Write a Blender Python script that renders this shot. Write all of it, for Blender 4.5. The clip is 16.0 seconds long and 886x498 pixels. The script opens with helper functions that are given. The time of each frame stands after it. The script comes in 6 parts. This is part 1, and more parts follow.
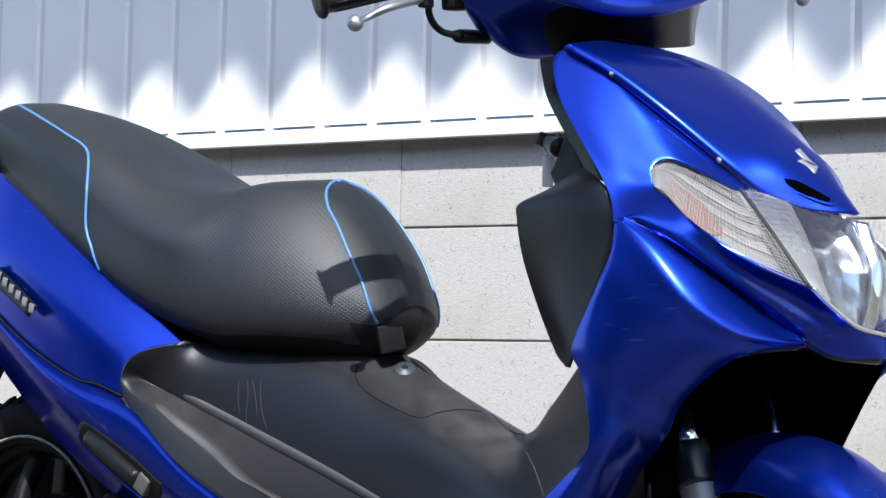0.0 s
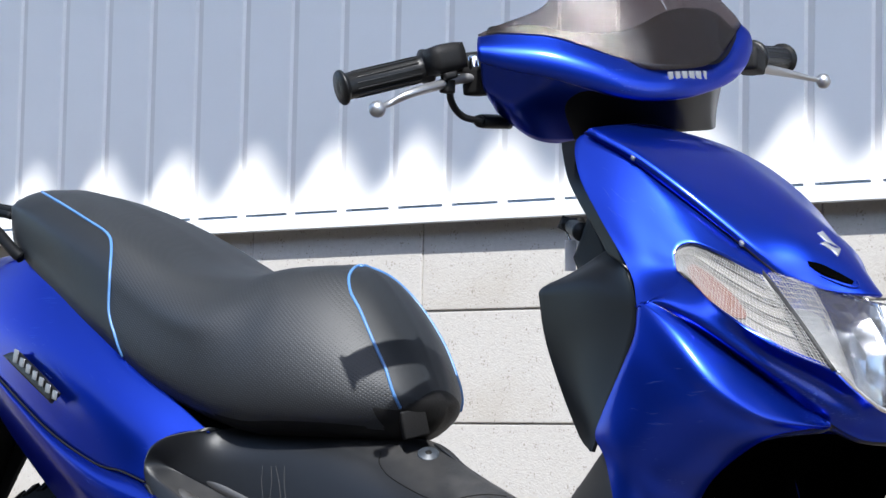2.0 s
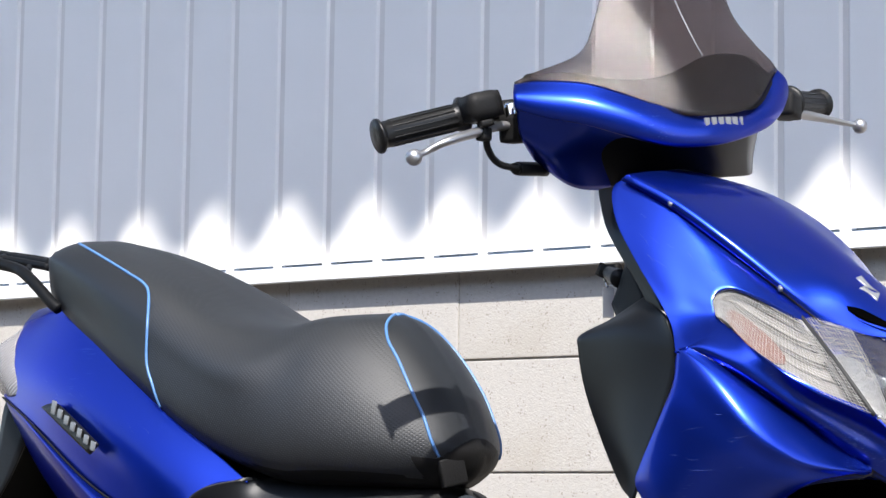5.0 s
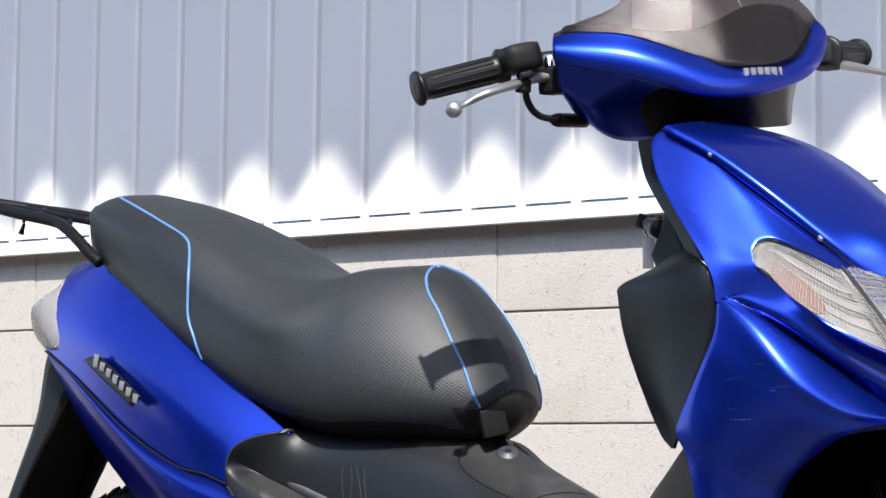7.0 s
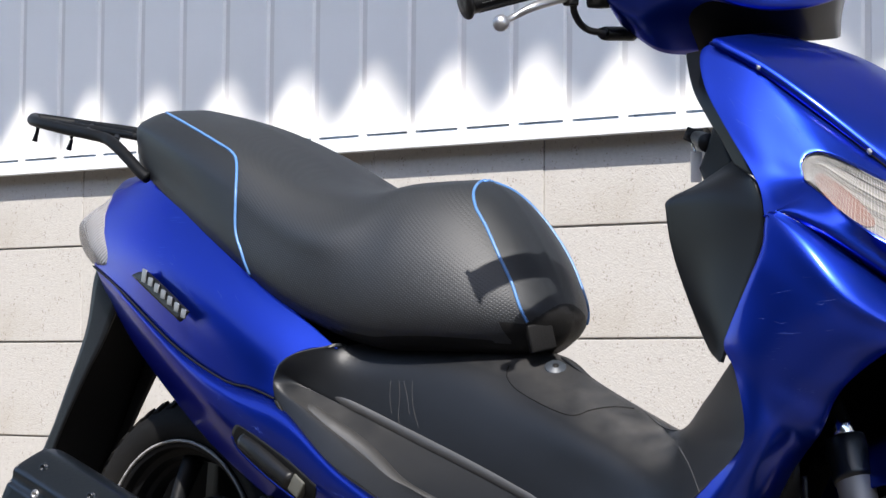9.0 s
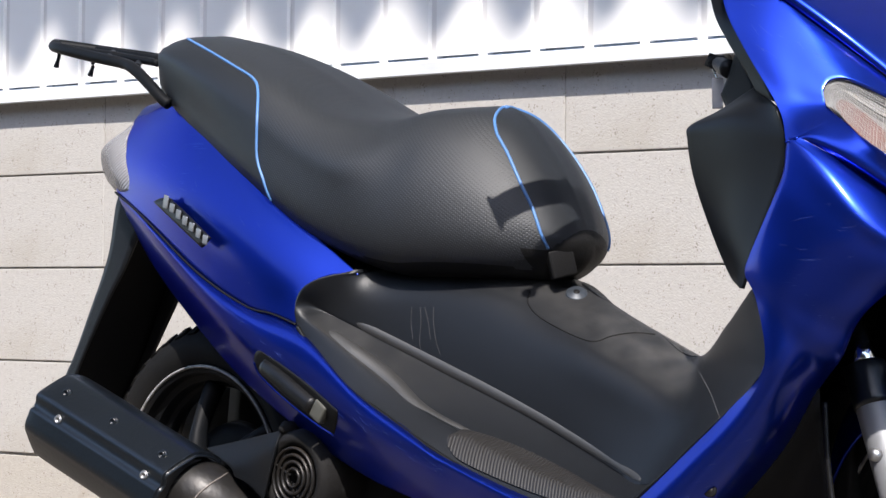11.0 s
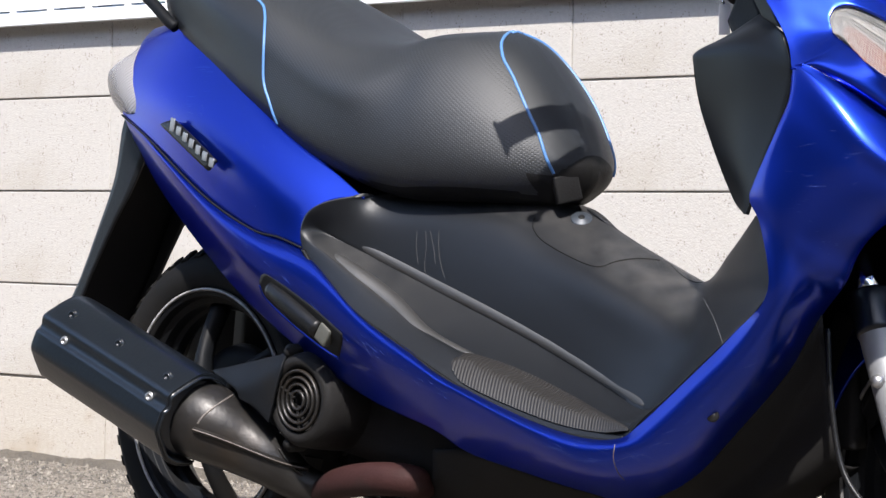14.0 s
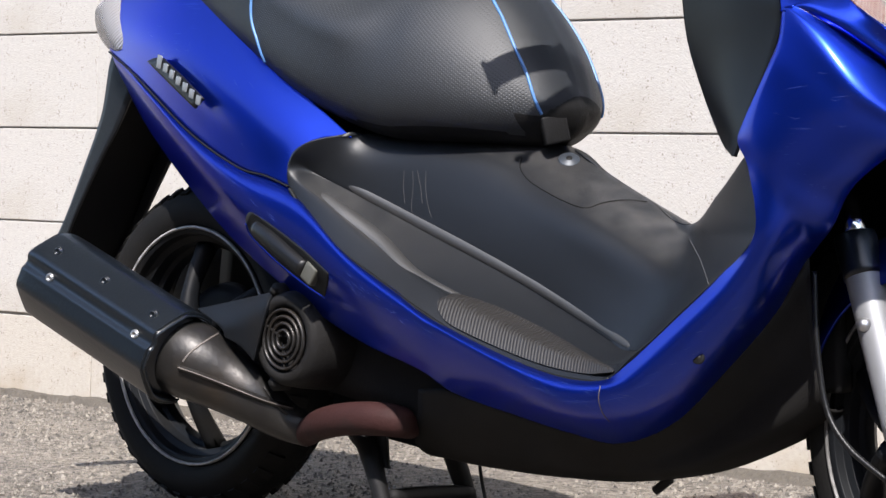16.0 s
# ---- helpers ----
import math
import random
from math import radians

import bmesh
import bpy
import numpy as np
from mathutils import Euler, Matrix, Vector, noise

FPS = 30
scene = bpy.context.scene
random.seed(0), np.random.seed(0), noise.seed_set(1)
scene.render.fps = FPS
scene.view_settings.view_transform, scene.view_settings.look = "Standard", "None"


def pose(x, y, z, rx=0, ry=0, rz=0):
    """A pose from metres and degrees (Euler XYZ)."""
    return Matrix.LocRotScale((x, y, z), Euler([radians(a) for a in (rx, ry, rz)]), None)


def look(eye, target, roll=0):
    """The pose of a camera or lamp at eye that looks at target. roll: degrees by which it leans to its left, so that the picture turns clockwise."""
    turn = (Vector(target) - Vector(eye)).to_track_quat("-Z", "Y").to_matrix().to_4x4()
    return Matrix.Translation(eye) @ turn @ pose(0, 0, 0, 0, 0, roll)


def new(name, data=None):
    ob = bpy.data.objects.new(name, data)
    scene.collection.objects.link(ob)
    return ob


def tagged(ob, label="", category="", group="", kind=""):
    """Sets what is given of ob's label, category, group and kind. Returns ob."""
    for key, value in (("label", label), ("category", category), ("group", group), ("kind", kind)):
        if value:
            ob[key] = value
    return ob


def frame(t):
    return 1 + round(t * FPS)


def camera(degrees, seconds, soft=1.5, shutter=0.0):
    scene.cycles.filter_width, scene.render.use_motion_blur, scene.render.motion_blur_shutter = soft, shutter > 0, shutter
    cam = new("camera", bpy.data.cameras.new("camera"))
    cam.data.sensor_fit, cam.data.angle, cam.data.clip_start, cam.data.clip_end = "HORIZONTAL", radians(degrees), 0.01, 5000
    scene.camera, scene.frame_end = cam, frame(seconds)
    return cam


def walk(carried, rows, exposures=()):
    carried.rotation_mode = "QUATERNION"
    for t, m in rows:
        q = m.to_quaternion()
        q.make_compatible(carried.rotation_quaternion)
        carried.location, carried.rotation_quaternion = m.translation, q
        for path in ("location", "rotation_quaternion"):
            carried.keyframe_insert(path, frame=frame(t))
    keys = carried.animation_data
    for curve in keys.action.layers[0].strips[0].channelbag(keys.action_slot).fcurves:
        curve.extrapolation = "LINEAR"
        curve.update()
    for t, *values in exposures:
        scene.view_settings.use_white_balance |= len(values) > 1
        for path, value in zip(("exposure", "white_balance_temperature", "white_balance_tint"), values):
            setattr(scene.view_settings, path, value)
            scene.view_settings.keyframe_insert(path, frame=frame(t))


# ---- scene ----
cam = camera(20.2, 16.0, soft=1.5)
PATH = [
    (0.00, 2.818, -2.314, 0.488, 93.23, -1.52, 41.55),
    (0.50, 2.818, -2.315, 0.489, 93.76, -1.39, 41.72),
    (1.00, 2.816, -2.314, 0.490, 94.24, -1.42, 41.83),
    (1.50, 2.817, -2.316, 0.492, 94.70, -1.34, 41.94),
    (2.00, 2.817, -2.317, 0.493, 95.07, -1.17, 42.05),
    (2.50, 2.815, -2.314, 0.493, 95.47, -0.97, 42.16),
    (3.00, 2.815, -2.314, 0.494, 95.70, -0.87, 42.28),
    (3.50, 2.813, -2.313, 0.494, 96.01, -0.90, 42.38),
    (4.20, 2.811, -2.315, 0.492, 96.26, -0.91, 42.57),
    (4.75, 2.812, -2.318, 0.490, 96.28, -0.86, 42.75),
    (5.30, 2.812, -2.322, 0.488, 96.16, -0.77, 42.94),
    (6.00, 2.812, -2.327, 0.488, 95.84, -0.62, 43.17),
    (6.50, 2.812, -2.329, 0.489, 95.54, -0.55, 43.35),
    (7.00, 2.814, -2.333, 0.486, 95.15, -0.61, 43.64),
    (7.50, 2.813, -2.335, 0.485, 94.49, -0.50, 43.95),
    (8.00, 2.811, -2.333, 0.484, 94.01, -0.53, 44.23),
    (8.50, 2.811, -2.333, 0.483, 93.62, -0.49, 44.52),
    (9.00, 2.811, -2.331, 0.483, 93.23, -0.59, 44.72),
    (9.75, 2.811, -2.330, 0.484, 92.58, -0.68, 44.96),
    (10.25, 2.812, -2.330, 0.484, 92.13, -0.67, 45.07),
    (10.75, 2.813, -2.332, 0.484, 91.72, -0.64, 45.17),
    (11.50, 2.815, -2.336, 0.481, 91.21, -0.61, 45.25),
    (12.00, 2.816, -2.338, 0.480, 90.91, -0.67, 45.27),
    (12.50, 2.815, -2.336, 0.480, 90.47, -0.82, 45.26),
    (13.00, 2.814, -2.336, 0.480, 90.23, -0.85, 45.26),
    (13.50, 2.817, -2.337, 0.480, 90.01, -0.95, 45.29),
    (14.00, 2.820, -2.338, 0.478, 89.87, -1.06, 45.35),
    (14.50, 2.820, -2.341, 0.480, 89.59, -1.35, 45.34),
    (15.00, 2.818, -2.337, 0.479, 89.25, -1.54, 45.27),
    (15.50, 2.819, -2.336, 0.478, 88.88, -1.49, 45.17),
    (16.00, 2.816, -2.331, 0.477, 88.51, -1.54, 45.09),
]
EXPOSURES = [(0.0, 1.37, 5900, 8), (3.5, 1.48, 6200, 10), (6.0, 1.47, 6400, 11), (9.0, 1.38, 6400, 11), (12.0, 1.25, 6400, 13), (12.5, 1.27, 6400, 13), (13.0, 1.53, 6350, 12), (16.0, 1.56, 6350, 13)]
walk(cam, [(t, pose(x, y, z, rx, ry, rz)) for t, x, y, z, rx, ry, rz in PATH], EXPOSURES)

from mathutils.bvhtree import BVHTree

# ---- light: clear sky and one high sun, ahead of the scooter on the open side
SUN_FROM = Vector((0.43, -0.49, 0.755)).normalized()
world = bpy.data.worlds.new("sky")
scene.world = world
world.use_nodes = True
wn = world.node_tree.nodes
sky = wn.new("ShaderNodeTexSky")
sky.sky_type, sky.sun_disc = "NISHITA", False
sky.sun_elevation = math.asin(SUN_FROM.z)
sky.sun_rotation = math.atan2(SUN_FROM.x, SUN_FROM.y)
world.node_tree.links.new(sky.outputs[0], wn["Background"].inputs[0])
wn["Background"].inputs[1].default_value = 0.15
sun = new("sun", bpy.data.lights.new("sun", "SUN"))
sun.data.energy, sun.data.angle, sun.data.color = 3.3, radians(0.53), (1.0, 0.95, 0.88)
sun.matrix_world = look(SUN_FROM * 30, (0, 0, 0))


# ---- materials
def material(name, color, rough=0.5, metal=0.0, coat=0.0, vary=0.12, scale=14.0, bump=0.0, bump_scale=120.0, stain=None, stain_scale=3.0, spec=0.5):
    """A procedural surface: base colour varied at two scales, with roughness wear and fine relief."""
    m = bpy.data.materials.new(name)
    m.use_nodes = True
    nt = m.node_tree
    bsdf = nt.nodes["Principled BSDF"]
    tex = nt.nodes.new("ShaderNodeTexCoord")
    fine = nt.nodes.new("ShaderNodeTexNoise")
    fine.inputs["Scale"].default_value, fine.inputs["Detail"].default_value = scale, 6
    nt.links.new(tex.outputs["Object"], fine.inputs["Vector"])
    broad = nt.nodes.new("ShaderNodeTexNoise")
    broad.inputs["Scale"].default_value, broad.inputs["Detail"].default_value = stain_scale, 4
    nt.links.new(tex.outputs["Object"], broad.inputs["Vector"])
    ramp = nt.nodes.new("ShaderNodeMixRGB")
    ramp.inputs[1].default_value = (*[c * (1 - vary) for c in color], 1)
    ramp.inputs[2].default_value = (*[min(1, c * (1 + vary)) for c in color], 1)
    nt.links.new(fine.outputs["Fac"], ramp.inputs[0])
    mix = nt.nodes.new("ShaderNodeMixRGB")
    steps = nt.nodes.new("ShaderNodeValToRGB")
    steps.color_ramp.elements[0].position, steps.color_ramp.elements[1].position = 0.52, 0.75
    nt.links.new(broad.outputs["Fac"], steps.inputs[0])
    nt.links.new(steps.outputs[0], mix.inputs[0])
    nt.links.new(ramp.outputs[0], mix.inputs[1])
    mix.inputs[2].default_value = (*(stain or [c * (1 - vary) for c in color]), 1)
    nt.links.new(mix.outputs[0], bsdf.inputs["Base Color"])
    wear = nt.nodes.new("ShaderNodeMapRange")
    wear.inputs[3].default_value, wear.inputs[4].default_value = rough * 0.85, min(1, rough * 1.15)
    nt.links.new(broad.outputs["Fac"], wear.inputs[0])
    nt.links.new(wear.outputs[0], bsdf.inputs["Roughness"])
    bsdf.inputs["Metallic"].default_value = metal
    bsdf.inputs["Coat Weight"].default_value = coat
    bsdf.inputs["Coat Roughness"].default_value = 0.15
    bsdf.inputs["Specular IOR Level"].default_value = spec
    if bump:
        relief = nt.nodes.new("ShaderNodeTexNoise")
        relief.inputs["Scale"].default_value, relief.inputs["Detail"].default_value = bump_scale, 5
        nt.links.new(tex.outputs["Object"], relief.inputs["Vector"])
        b = nt.nodes.new("ShaderNodeBump")
        b.inputs["Strength"].default_value, b.inputs["Distance"].default_value = 1.0, bump
        nt.links.new(relief.outputs["Fac"], b.inputs["Height"])
        nt.links.new(b.outputs[0], bsdf.inputs["Normal"])
    return m


BLUE = material("blue metallic paint", (0.0085, 0.032, 0.34), rough=0.37, metal=0.95, coat=0.5, vary=0.06, scale=900)
def scratched(m, light):
    """Short pale scuffs in a paint, in two directions."""
    nt = m.node_tree
    bsdf = nt.nodes["Principled BSDF"]
    tex = nt.nodes.new("ShaderNodeTexCoord")
    last = bsdf.inputs["Base Color"].links[0].from_socket
    for turn, size in (((0, radians(28), 0), (9, 200, 420)), ((0, radians(-62), 0), (14, 200, 520))):
        mp = nt.nodes.new("ShaderNodeMapping")
        mp.inputs["Rotation"].default_value, mp.inputs["Scale"].default_value = turn, size
        nt.links.new(tex.outputs["Object"], mp.inputs[0])
        streak = nt.nodes.new("ShaderNodeTexNoise")
        streak.inputs["Scale"].default_value, streak.inputs["Detail"].default_value = 1.0, 2
        nt.links.new(mp.outputs[0], streak.inputs["Vector"])
        where = nt.nodes.new("ShaderNodeTexNoise")
        where.inputs["Scale"].default_value = 10
        nt.links.new(tex.outputs["Object"], where.inputs["Vector"])
        both_ = nt.nodes.new("ShaderNodeMath")
        both_.operation = "MULTIPLY"
        nt.links.new(streak.outputs["Fac"], both_.inputs[0])
        nt.links.new(where.outputs["Fac"], both_.inputs[1])
        cut = nt.nodes.new("ShaderNodeMapRange")
        cut.inputs[1].default_value, cut.inputs[2].default_value = 0.449, 0.51
        nt.links.new(both_.outputs[0], cut.inputs[0])
        mix = nt.nodes.new("ShaderNodeMixRGB")
        mix.inputs[2].default_value = (*light, 1)
        nt.links.new(cut.outputs[0], mix.inputs[0])
        nt.links.new(last, mix.inputs[1])
        last = mix.outputs[0]
    nt.links.new(last, bsdf.inputs["Base Color"])


BLUE.node_tree.nodes["Principled BSDF"].inputs["Specular Tint"].default_value = (0.25, 0.35, 0.9, 1)
scratched(BLUE, (0.035, 0.08, 0.45))
PLASTIC = material("black grained plastic", (0.0068, 0.0078, 0.0096), rough=0.43, vary=0.15, scale=40, bump=0.00025, bump_scale=900, spec=0.32)
def dusty_and_lit(m, dust_and_light):
    """Pale dust and scuffs with top light painted in, on the tunnel's flat top."""
    nt = m.node_tree
    bsdf = nt.nodes["Principled BSDF"]
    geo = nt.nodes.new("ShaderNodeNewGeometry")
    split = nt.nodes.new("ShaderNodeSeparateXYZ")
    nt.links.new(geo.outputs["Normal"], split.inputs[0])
    # up-facing parts turn paler: dust, and painted light from above
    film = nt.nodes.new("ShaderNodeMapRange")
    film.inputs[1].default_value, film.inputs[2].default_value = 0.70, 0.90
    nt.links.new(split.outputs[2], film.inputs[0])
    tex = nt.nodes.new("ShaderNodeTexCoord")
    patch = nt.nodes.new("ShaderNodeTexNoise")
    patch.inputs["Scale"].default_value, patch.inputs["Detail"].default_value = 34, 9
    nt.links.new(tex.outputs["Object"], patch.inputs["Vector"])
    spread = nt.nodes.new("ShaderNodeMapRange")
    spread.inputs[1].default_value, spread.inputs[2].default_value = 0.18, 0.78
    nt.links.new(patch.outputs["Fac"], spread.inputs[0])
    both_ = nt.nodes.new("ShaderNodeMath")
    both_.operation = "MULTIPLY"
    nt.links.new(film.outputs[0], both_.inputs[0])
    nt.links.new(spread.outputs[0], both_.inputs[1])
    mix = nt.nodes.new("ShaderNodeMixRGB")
    mix.inputs[2].default_value = (*dust_and_light, 1)
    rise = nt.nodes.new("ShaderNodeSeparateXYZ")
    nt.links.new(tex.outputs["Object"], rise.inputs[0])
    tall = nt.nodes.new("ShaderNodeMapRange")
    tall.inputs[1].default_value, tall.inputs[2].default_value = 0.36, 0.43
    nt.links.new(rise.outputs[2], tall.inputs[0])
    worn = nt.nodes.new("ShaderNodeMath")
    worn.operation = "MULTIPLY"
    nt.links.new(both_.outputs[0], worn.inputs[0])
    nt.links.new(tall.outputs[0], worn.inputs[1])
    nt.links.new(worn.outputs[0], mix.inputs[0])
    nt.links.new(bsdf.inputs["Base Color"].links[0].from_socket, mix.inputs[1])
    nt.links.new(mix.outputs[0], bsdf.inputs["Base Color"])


dusty_and_lit(PLASTIC, (0.062, 0.059, 0.056))
DARK = material("dull black plastic", (0.0080, 0.0079, 0.0081), rough=0.6, vary=0.2, bump=0.0003, bump_scale=400, spec=0.18)
SATIN = material("satin black plastic", (0.0058, 0.0064, 0.0076), rough=0.36, vary=0.12, scale=30, spec=0.13)
NECK = material("near-black panel finish", (0.0030, 0.0034, 0.0055), rough=0.3, vary=0.1, scale=40, spec=0.08)
SOOT = material("matt black plastic", (0.0145, 0.0138, 0.0134), rough=0.75, vary=0.4, scale=14, bump=0.0003, bump_scale=300, spec=0.1)
VINYL = material("smooth black seat vinyl", (0.0108, 0.0126, 0.0152), rough=0.46, vary=0.08, scale=60, bump=0.0003, bump_scale=700, spec=0.42)
PIPING = material("light blue piping", (0.075, 0.185, 0.41), rough=0.4, vary=0.08)
RUBBER = material("black rubber", (0.0055, 0.0055, 0.0058), rough=0.4, vary=0.2, bump=0.0004, bump_scale=300, spec=0.3)
TYRE = material("tyre rubber", (0.0085, 0.0083, 0.0082), rough=0.7, vary=0.25, bump=0.0005, bump_scale=260, stain=(0.012, 0.011, 0.010), stain_scale=9, spec=0.1)
RIM = material("black wheel paint", (0.006, 0.0068, 0.0082), rough=0.48, vary=0.2, stain=(0.009, 0.0085, 0.008), stain_scale=12, spec=0.10)
ALLOY = material("brushed aluminium", (0.40, 0.40, 0.41), rough=0.42, metal=0.9, vary=0.08)
STEEL = material("dull plated steel", (0.28, 0.28, 0.28), rough=0.4, metal=0.8, vary=0.2, scale=200)
LIP = material("bare scuffed alloy", (0.26, 0.255, 0.25), rough=0.6, vary=0.9, scale=90)
GREY = material("pale grey film", (0.014, 0.014, 0.014), rough=0.6)
EDGE = material("worn shiny plastic edge", (0.016, 0.0155, 0.015), rough=0.56, vary=0.2, scale=80, spec=1.0)
CHROME = material("chrome", (0.8, 0.8, 0.8), rough=0.12, metal=1.0, vary=0.02)
FORK = material("silver fork paint", (0.24, 0.245, 0.255), rough=0.5, metal=0.4, vary=0.05)
MUFFLER = material("black heat shield paint", (0.0045, 0.0064, 0.009), rough=0.30, vary=0.15, bump=0.0003, bump_scale=200)
PIPE = material("weathered grey steel", (0.022, 0.0205, 0.0195), rough=0.40, metal=0.5, vary=0.4, scale=45, bump=0.0008, bump_scale=70, stain=(0.034, 0.027, 0.021), stain_scale=14)
WORN = material("bare worn steel", (0.16, 0.14, 0.125), rough=0.55, metal=0.4, vary=0.5, scale=120, bump=0.0006, bump_scale=260)
RUST = material("rusty exhaust steel", (0.030, 0.012, 0.011), rough=0.7, vary=0.3, scale=60, bump=0.0006, bump_scale=200, stain=(0.02, 0.013, 0.012), stain_scale=20, spec=0.15)
CASE = material("dirty black engine casting", (0.0115, 0.0110, 0.0108), rough=0.65, vary=0.3, scale=50, bump=0.0006, bump_scale=250, stain=(0.009, 0.008, 0.007), stain_scale=14, spec=0.12)
LETTER = material("silver lettering", (0.24, 0.25, 0.265), rough=0.4, metal=0.4, vary=0.04)
WHITE = material("white enamel siding", (0.86, 0.84, 0.81), rough=0.5, vary=0.03, scale=5, stain=(0.79, 0.77, 0.74), stain_scale=2.5)
BEIGE = material("weathered siding groove", (0.74, 0.715, 0.68), rough=0.6, vary=0.08)
FLASH = material("white painted flashing", (0.62, 0.64, 0.66), rough=0.45, vary=0.05, stain=(0.52, 0.53, 0.54), stain_scale=6)
BLOCK = material("grey concrete block", (0.40, 0.378, 0.348), rough=0.9, vary=0.14, scale=110, bump=0.0009, bump_scale=240, stain=(0.335, 0.305, 0.26), stain_scale=3.2)
def pitted(m, scale, dark):
    """Small open pores in cast concrete, scattered unevenly."""
    nt = m.node_tree
    bsdf = nt.nodes["Principled BSDF"]
    tex = nt.nodes.new("ShaderNodeTexCoord")
    vor = nt.nodes.new("ShaderNodeTexVoronoi")
    vor.inputs["Scale"].default_value = scale
    nt.links.new(tex.outputs["Object"], vor.inputs["Vector"])
    where = nt.nodes.new("ShaderNodeTexNoise")
    where.inputs["Scale"].default_value, where.inputs["Detail"].default_value = scale * 0.22, 4
    nt.links.new(tex.outputs["Object"], where.inputs["Vector"])
    size = nt.nodes.new("ShaderNodeMapRange")
    size.inputs[1].default_value, size.inputs[2].default_value = 0.40, 0.72
    size.inputs[3].default_value, size.inputs[4].default_value = 0.0, 0.42
    nt.links.new(where.outputs["Fac"], size.inputs[0])
    less = nt.nodes.new("ShaderNodeMath")
    less.operation = "LESS_THAN"
    nt.links.new(vor.outputs["Distance"], less.inputs[0])
    nt.links.new(size.outputs[0], less.inputs[1])
    mix = nt.nodes.new("ShaderNodeMixRGB")
    mix.blend_type = "MULTIPLY"
    mix.inputs[2].default_value = (*dark, 1)
    nt.links.new(less.outputs[0], mix.inputs[0])
    nt.links.new(bsdf.inputs["Base Color"].links[0].from_socket, mix.inputs[1])
    nt.links.new(mix.outputs[0], bsdf.inputs["Base Color"])
    return m


pitted(BLOCK, 190, (0.62, 0.60, 0.57))
MUDDY = material("concrete block with dried mud splashes", (0.385, 0.352, 0.305), rough=0.92, vary=0.16, scale=110, bump=0.0009, bump_scale=240, stain=(0.30, 0.245, 0.175), stain_scale=5.5)
pitted(MUDDY, 190, (0.62, 0.60, 0.57))
MORTAR = material("mortar", (0.27, 0.255, 0.235), rough=0.95, vary=0.2, scale=60)


# ---- mesh helpers
def spline(points, n):
    """n points along a smooth curve through the given ones."""
    pts = [Vector(p) for p in points]
    if len(pts) == 1:
        return [pts[0].copy() for _ in range(n)]
    ext = [pts[0] * 2 - pts[1]] + pts + [pts[-1] * 2 - pts[-2]]
    out = []
    for i in range(n):
        s = i / (n - 1) * (len(pts) - 1)
        k = min(int(s), len(pts) - 2)
        t = s - k
        a, b, c, d = ext[k:k + 4]
        out.append(0.5 * (2 * b + (c - a) * t + (2 * a - 5 * b + 4 * c - d) * t * t + (3 * b - a - 3 * c + d) * t ** 3))
    return out


def surface(rows, nu, nv):
    """A grid of points, nu by nv, on the smooth surface through the rows of control points."""
    across = [spline(r, nv) for r in rows]
    cols = [spline([r[j] for r in across], nu) for j in range(nv)]
    return [[cols[j][i] for j in range(nv)] for i in range(nu)]


def part(name, bm, mat, parent, label="", smooth=True, bevel=0.0):
    me = bpy.data.meshes.new(name)
    bm.to_mesh(me)
    bm.free()
    mats = mat if isinstance(mat, (list, tuple)) else [mat]
    for m in mats:
        me.materials.append(m)
    if smooth:
        me.shade_smooth()
    ob = new(name, me)
    ob.parent = parent
    if label:
        ob["label"] = label
    if bevel:
        mod = ob.modifiers.new("worn edge", "BEVEL")
        mod.width, mod.segments, mod.limit_method, mod.angle_limit = bevel, 2, "ANGLE", radians(50)
        mod.harden_normals = False
    return ob


def shell(rows, nu=28, nv=18, thick=0.004, out=(0, -1, 0), lift=0.0, relax=0):
    """A curved panel of real thickness through rows of control points; out says which side is its face."""
    g = surface(rows, nu, nv)
    for _ in range(relax):
        g = [[g[i][j] if i in (0, nu - 1) or j in (0, nv - 1) else (g[i - 1][j] + g[i + 1][j] + g[i][j - 1] + g[i][j + 1]) * 0.25 for j in range(nv)] for i in range(nu)]
    nrm = []
    for i in range(nu):
        nrm.append([])
        for j in range(nv):
            a = g[min(i + 1, nu - 1)][j] - g[max(i - 1, 0)][j]
            b = g[i][min(j + 1, nv - 1)] - g[i][max(j - 1, 0)]
            n = a.cross(b)
            nrm[-1].append(n.normalized() if n.length > 1e-12 else Vector(out))
    total = sum((n.dot(Vector(out)) for r in nrm for n in r))
    sign = 1 if total >= 0 else -1
    bm = bmesh.new()
    face = [[bm.verts.new(g[i][j] + nrm[i][j] * sign * lift) for j in range(nv)] for i in range(nu)]
    back = [[bm.verts.new(g[i][j] + nrm[i][j] * sign * (lift - thick)) for j in range(nv)] for i in range(nu)]

    def quad(a, b, c, d):
        try:
            bm.faces.new((a, b, c, d) if sign > 0 else (d, c, b, a))
        except ValueError:
            pass
    for i in range(nu - 1):
        for j in range(nv - 1):
            quad(face[i][j], face[i + 1][j], face[i + 1][j + 1], face[i][j + 1])
            quad(back[i][j + 1], back[i + 1][j + 1], back[i + 1][j], back[i][j])
    for i in range(nu - 1):
        quad(back[i][0], back[i + 1][0], face[i + 1][0], face[i][0])
        quad(face[i][-1], face[i + 1][-1], back[i + 1][-1], back[i][-1])
    for j in range(nv - 1):
        quad(face[0][j], face[0][j + 1], back[0][j + 1], back[0][j])
        quad(back[-1][j], back[-1][j + 1], face[-1][j + 1], face[-1][j])
    return bm


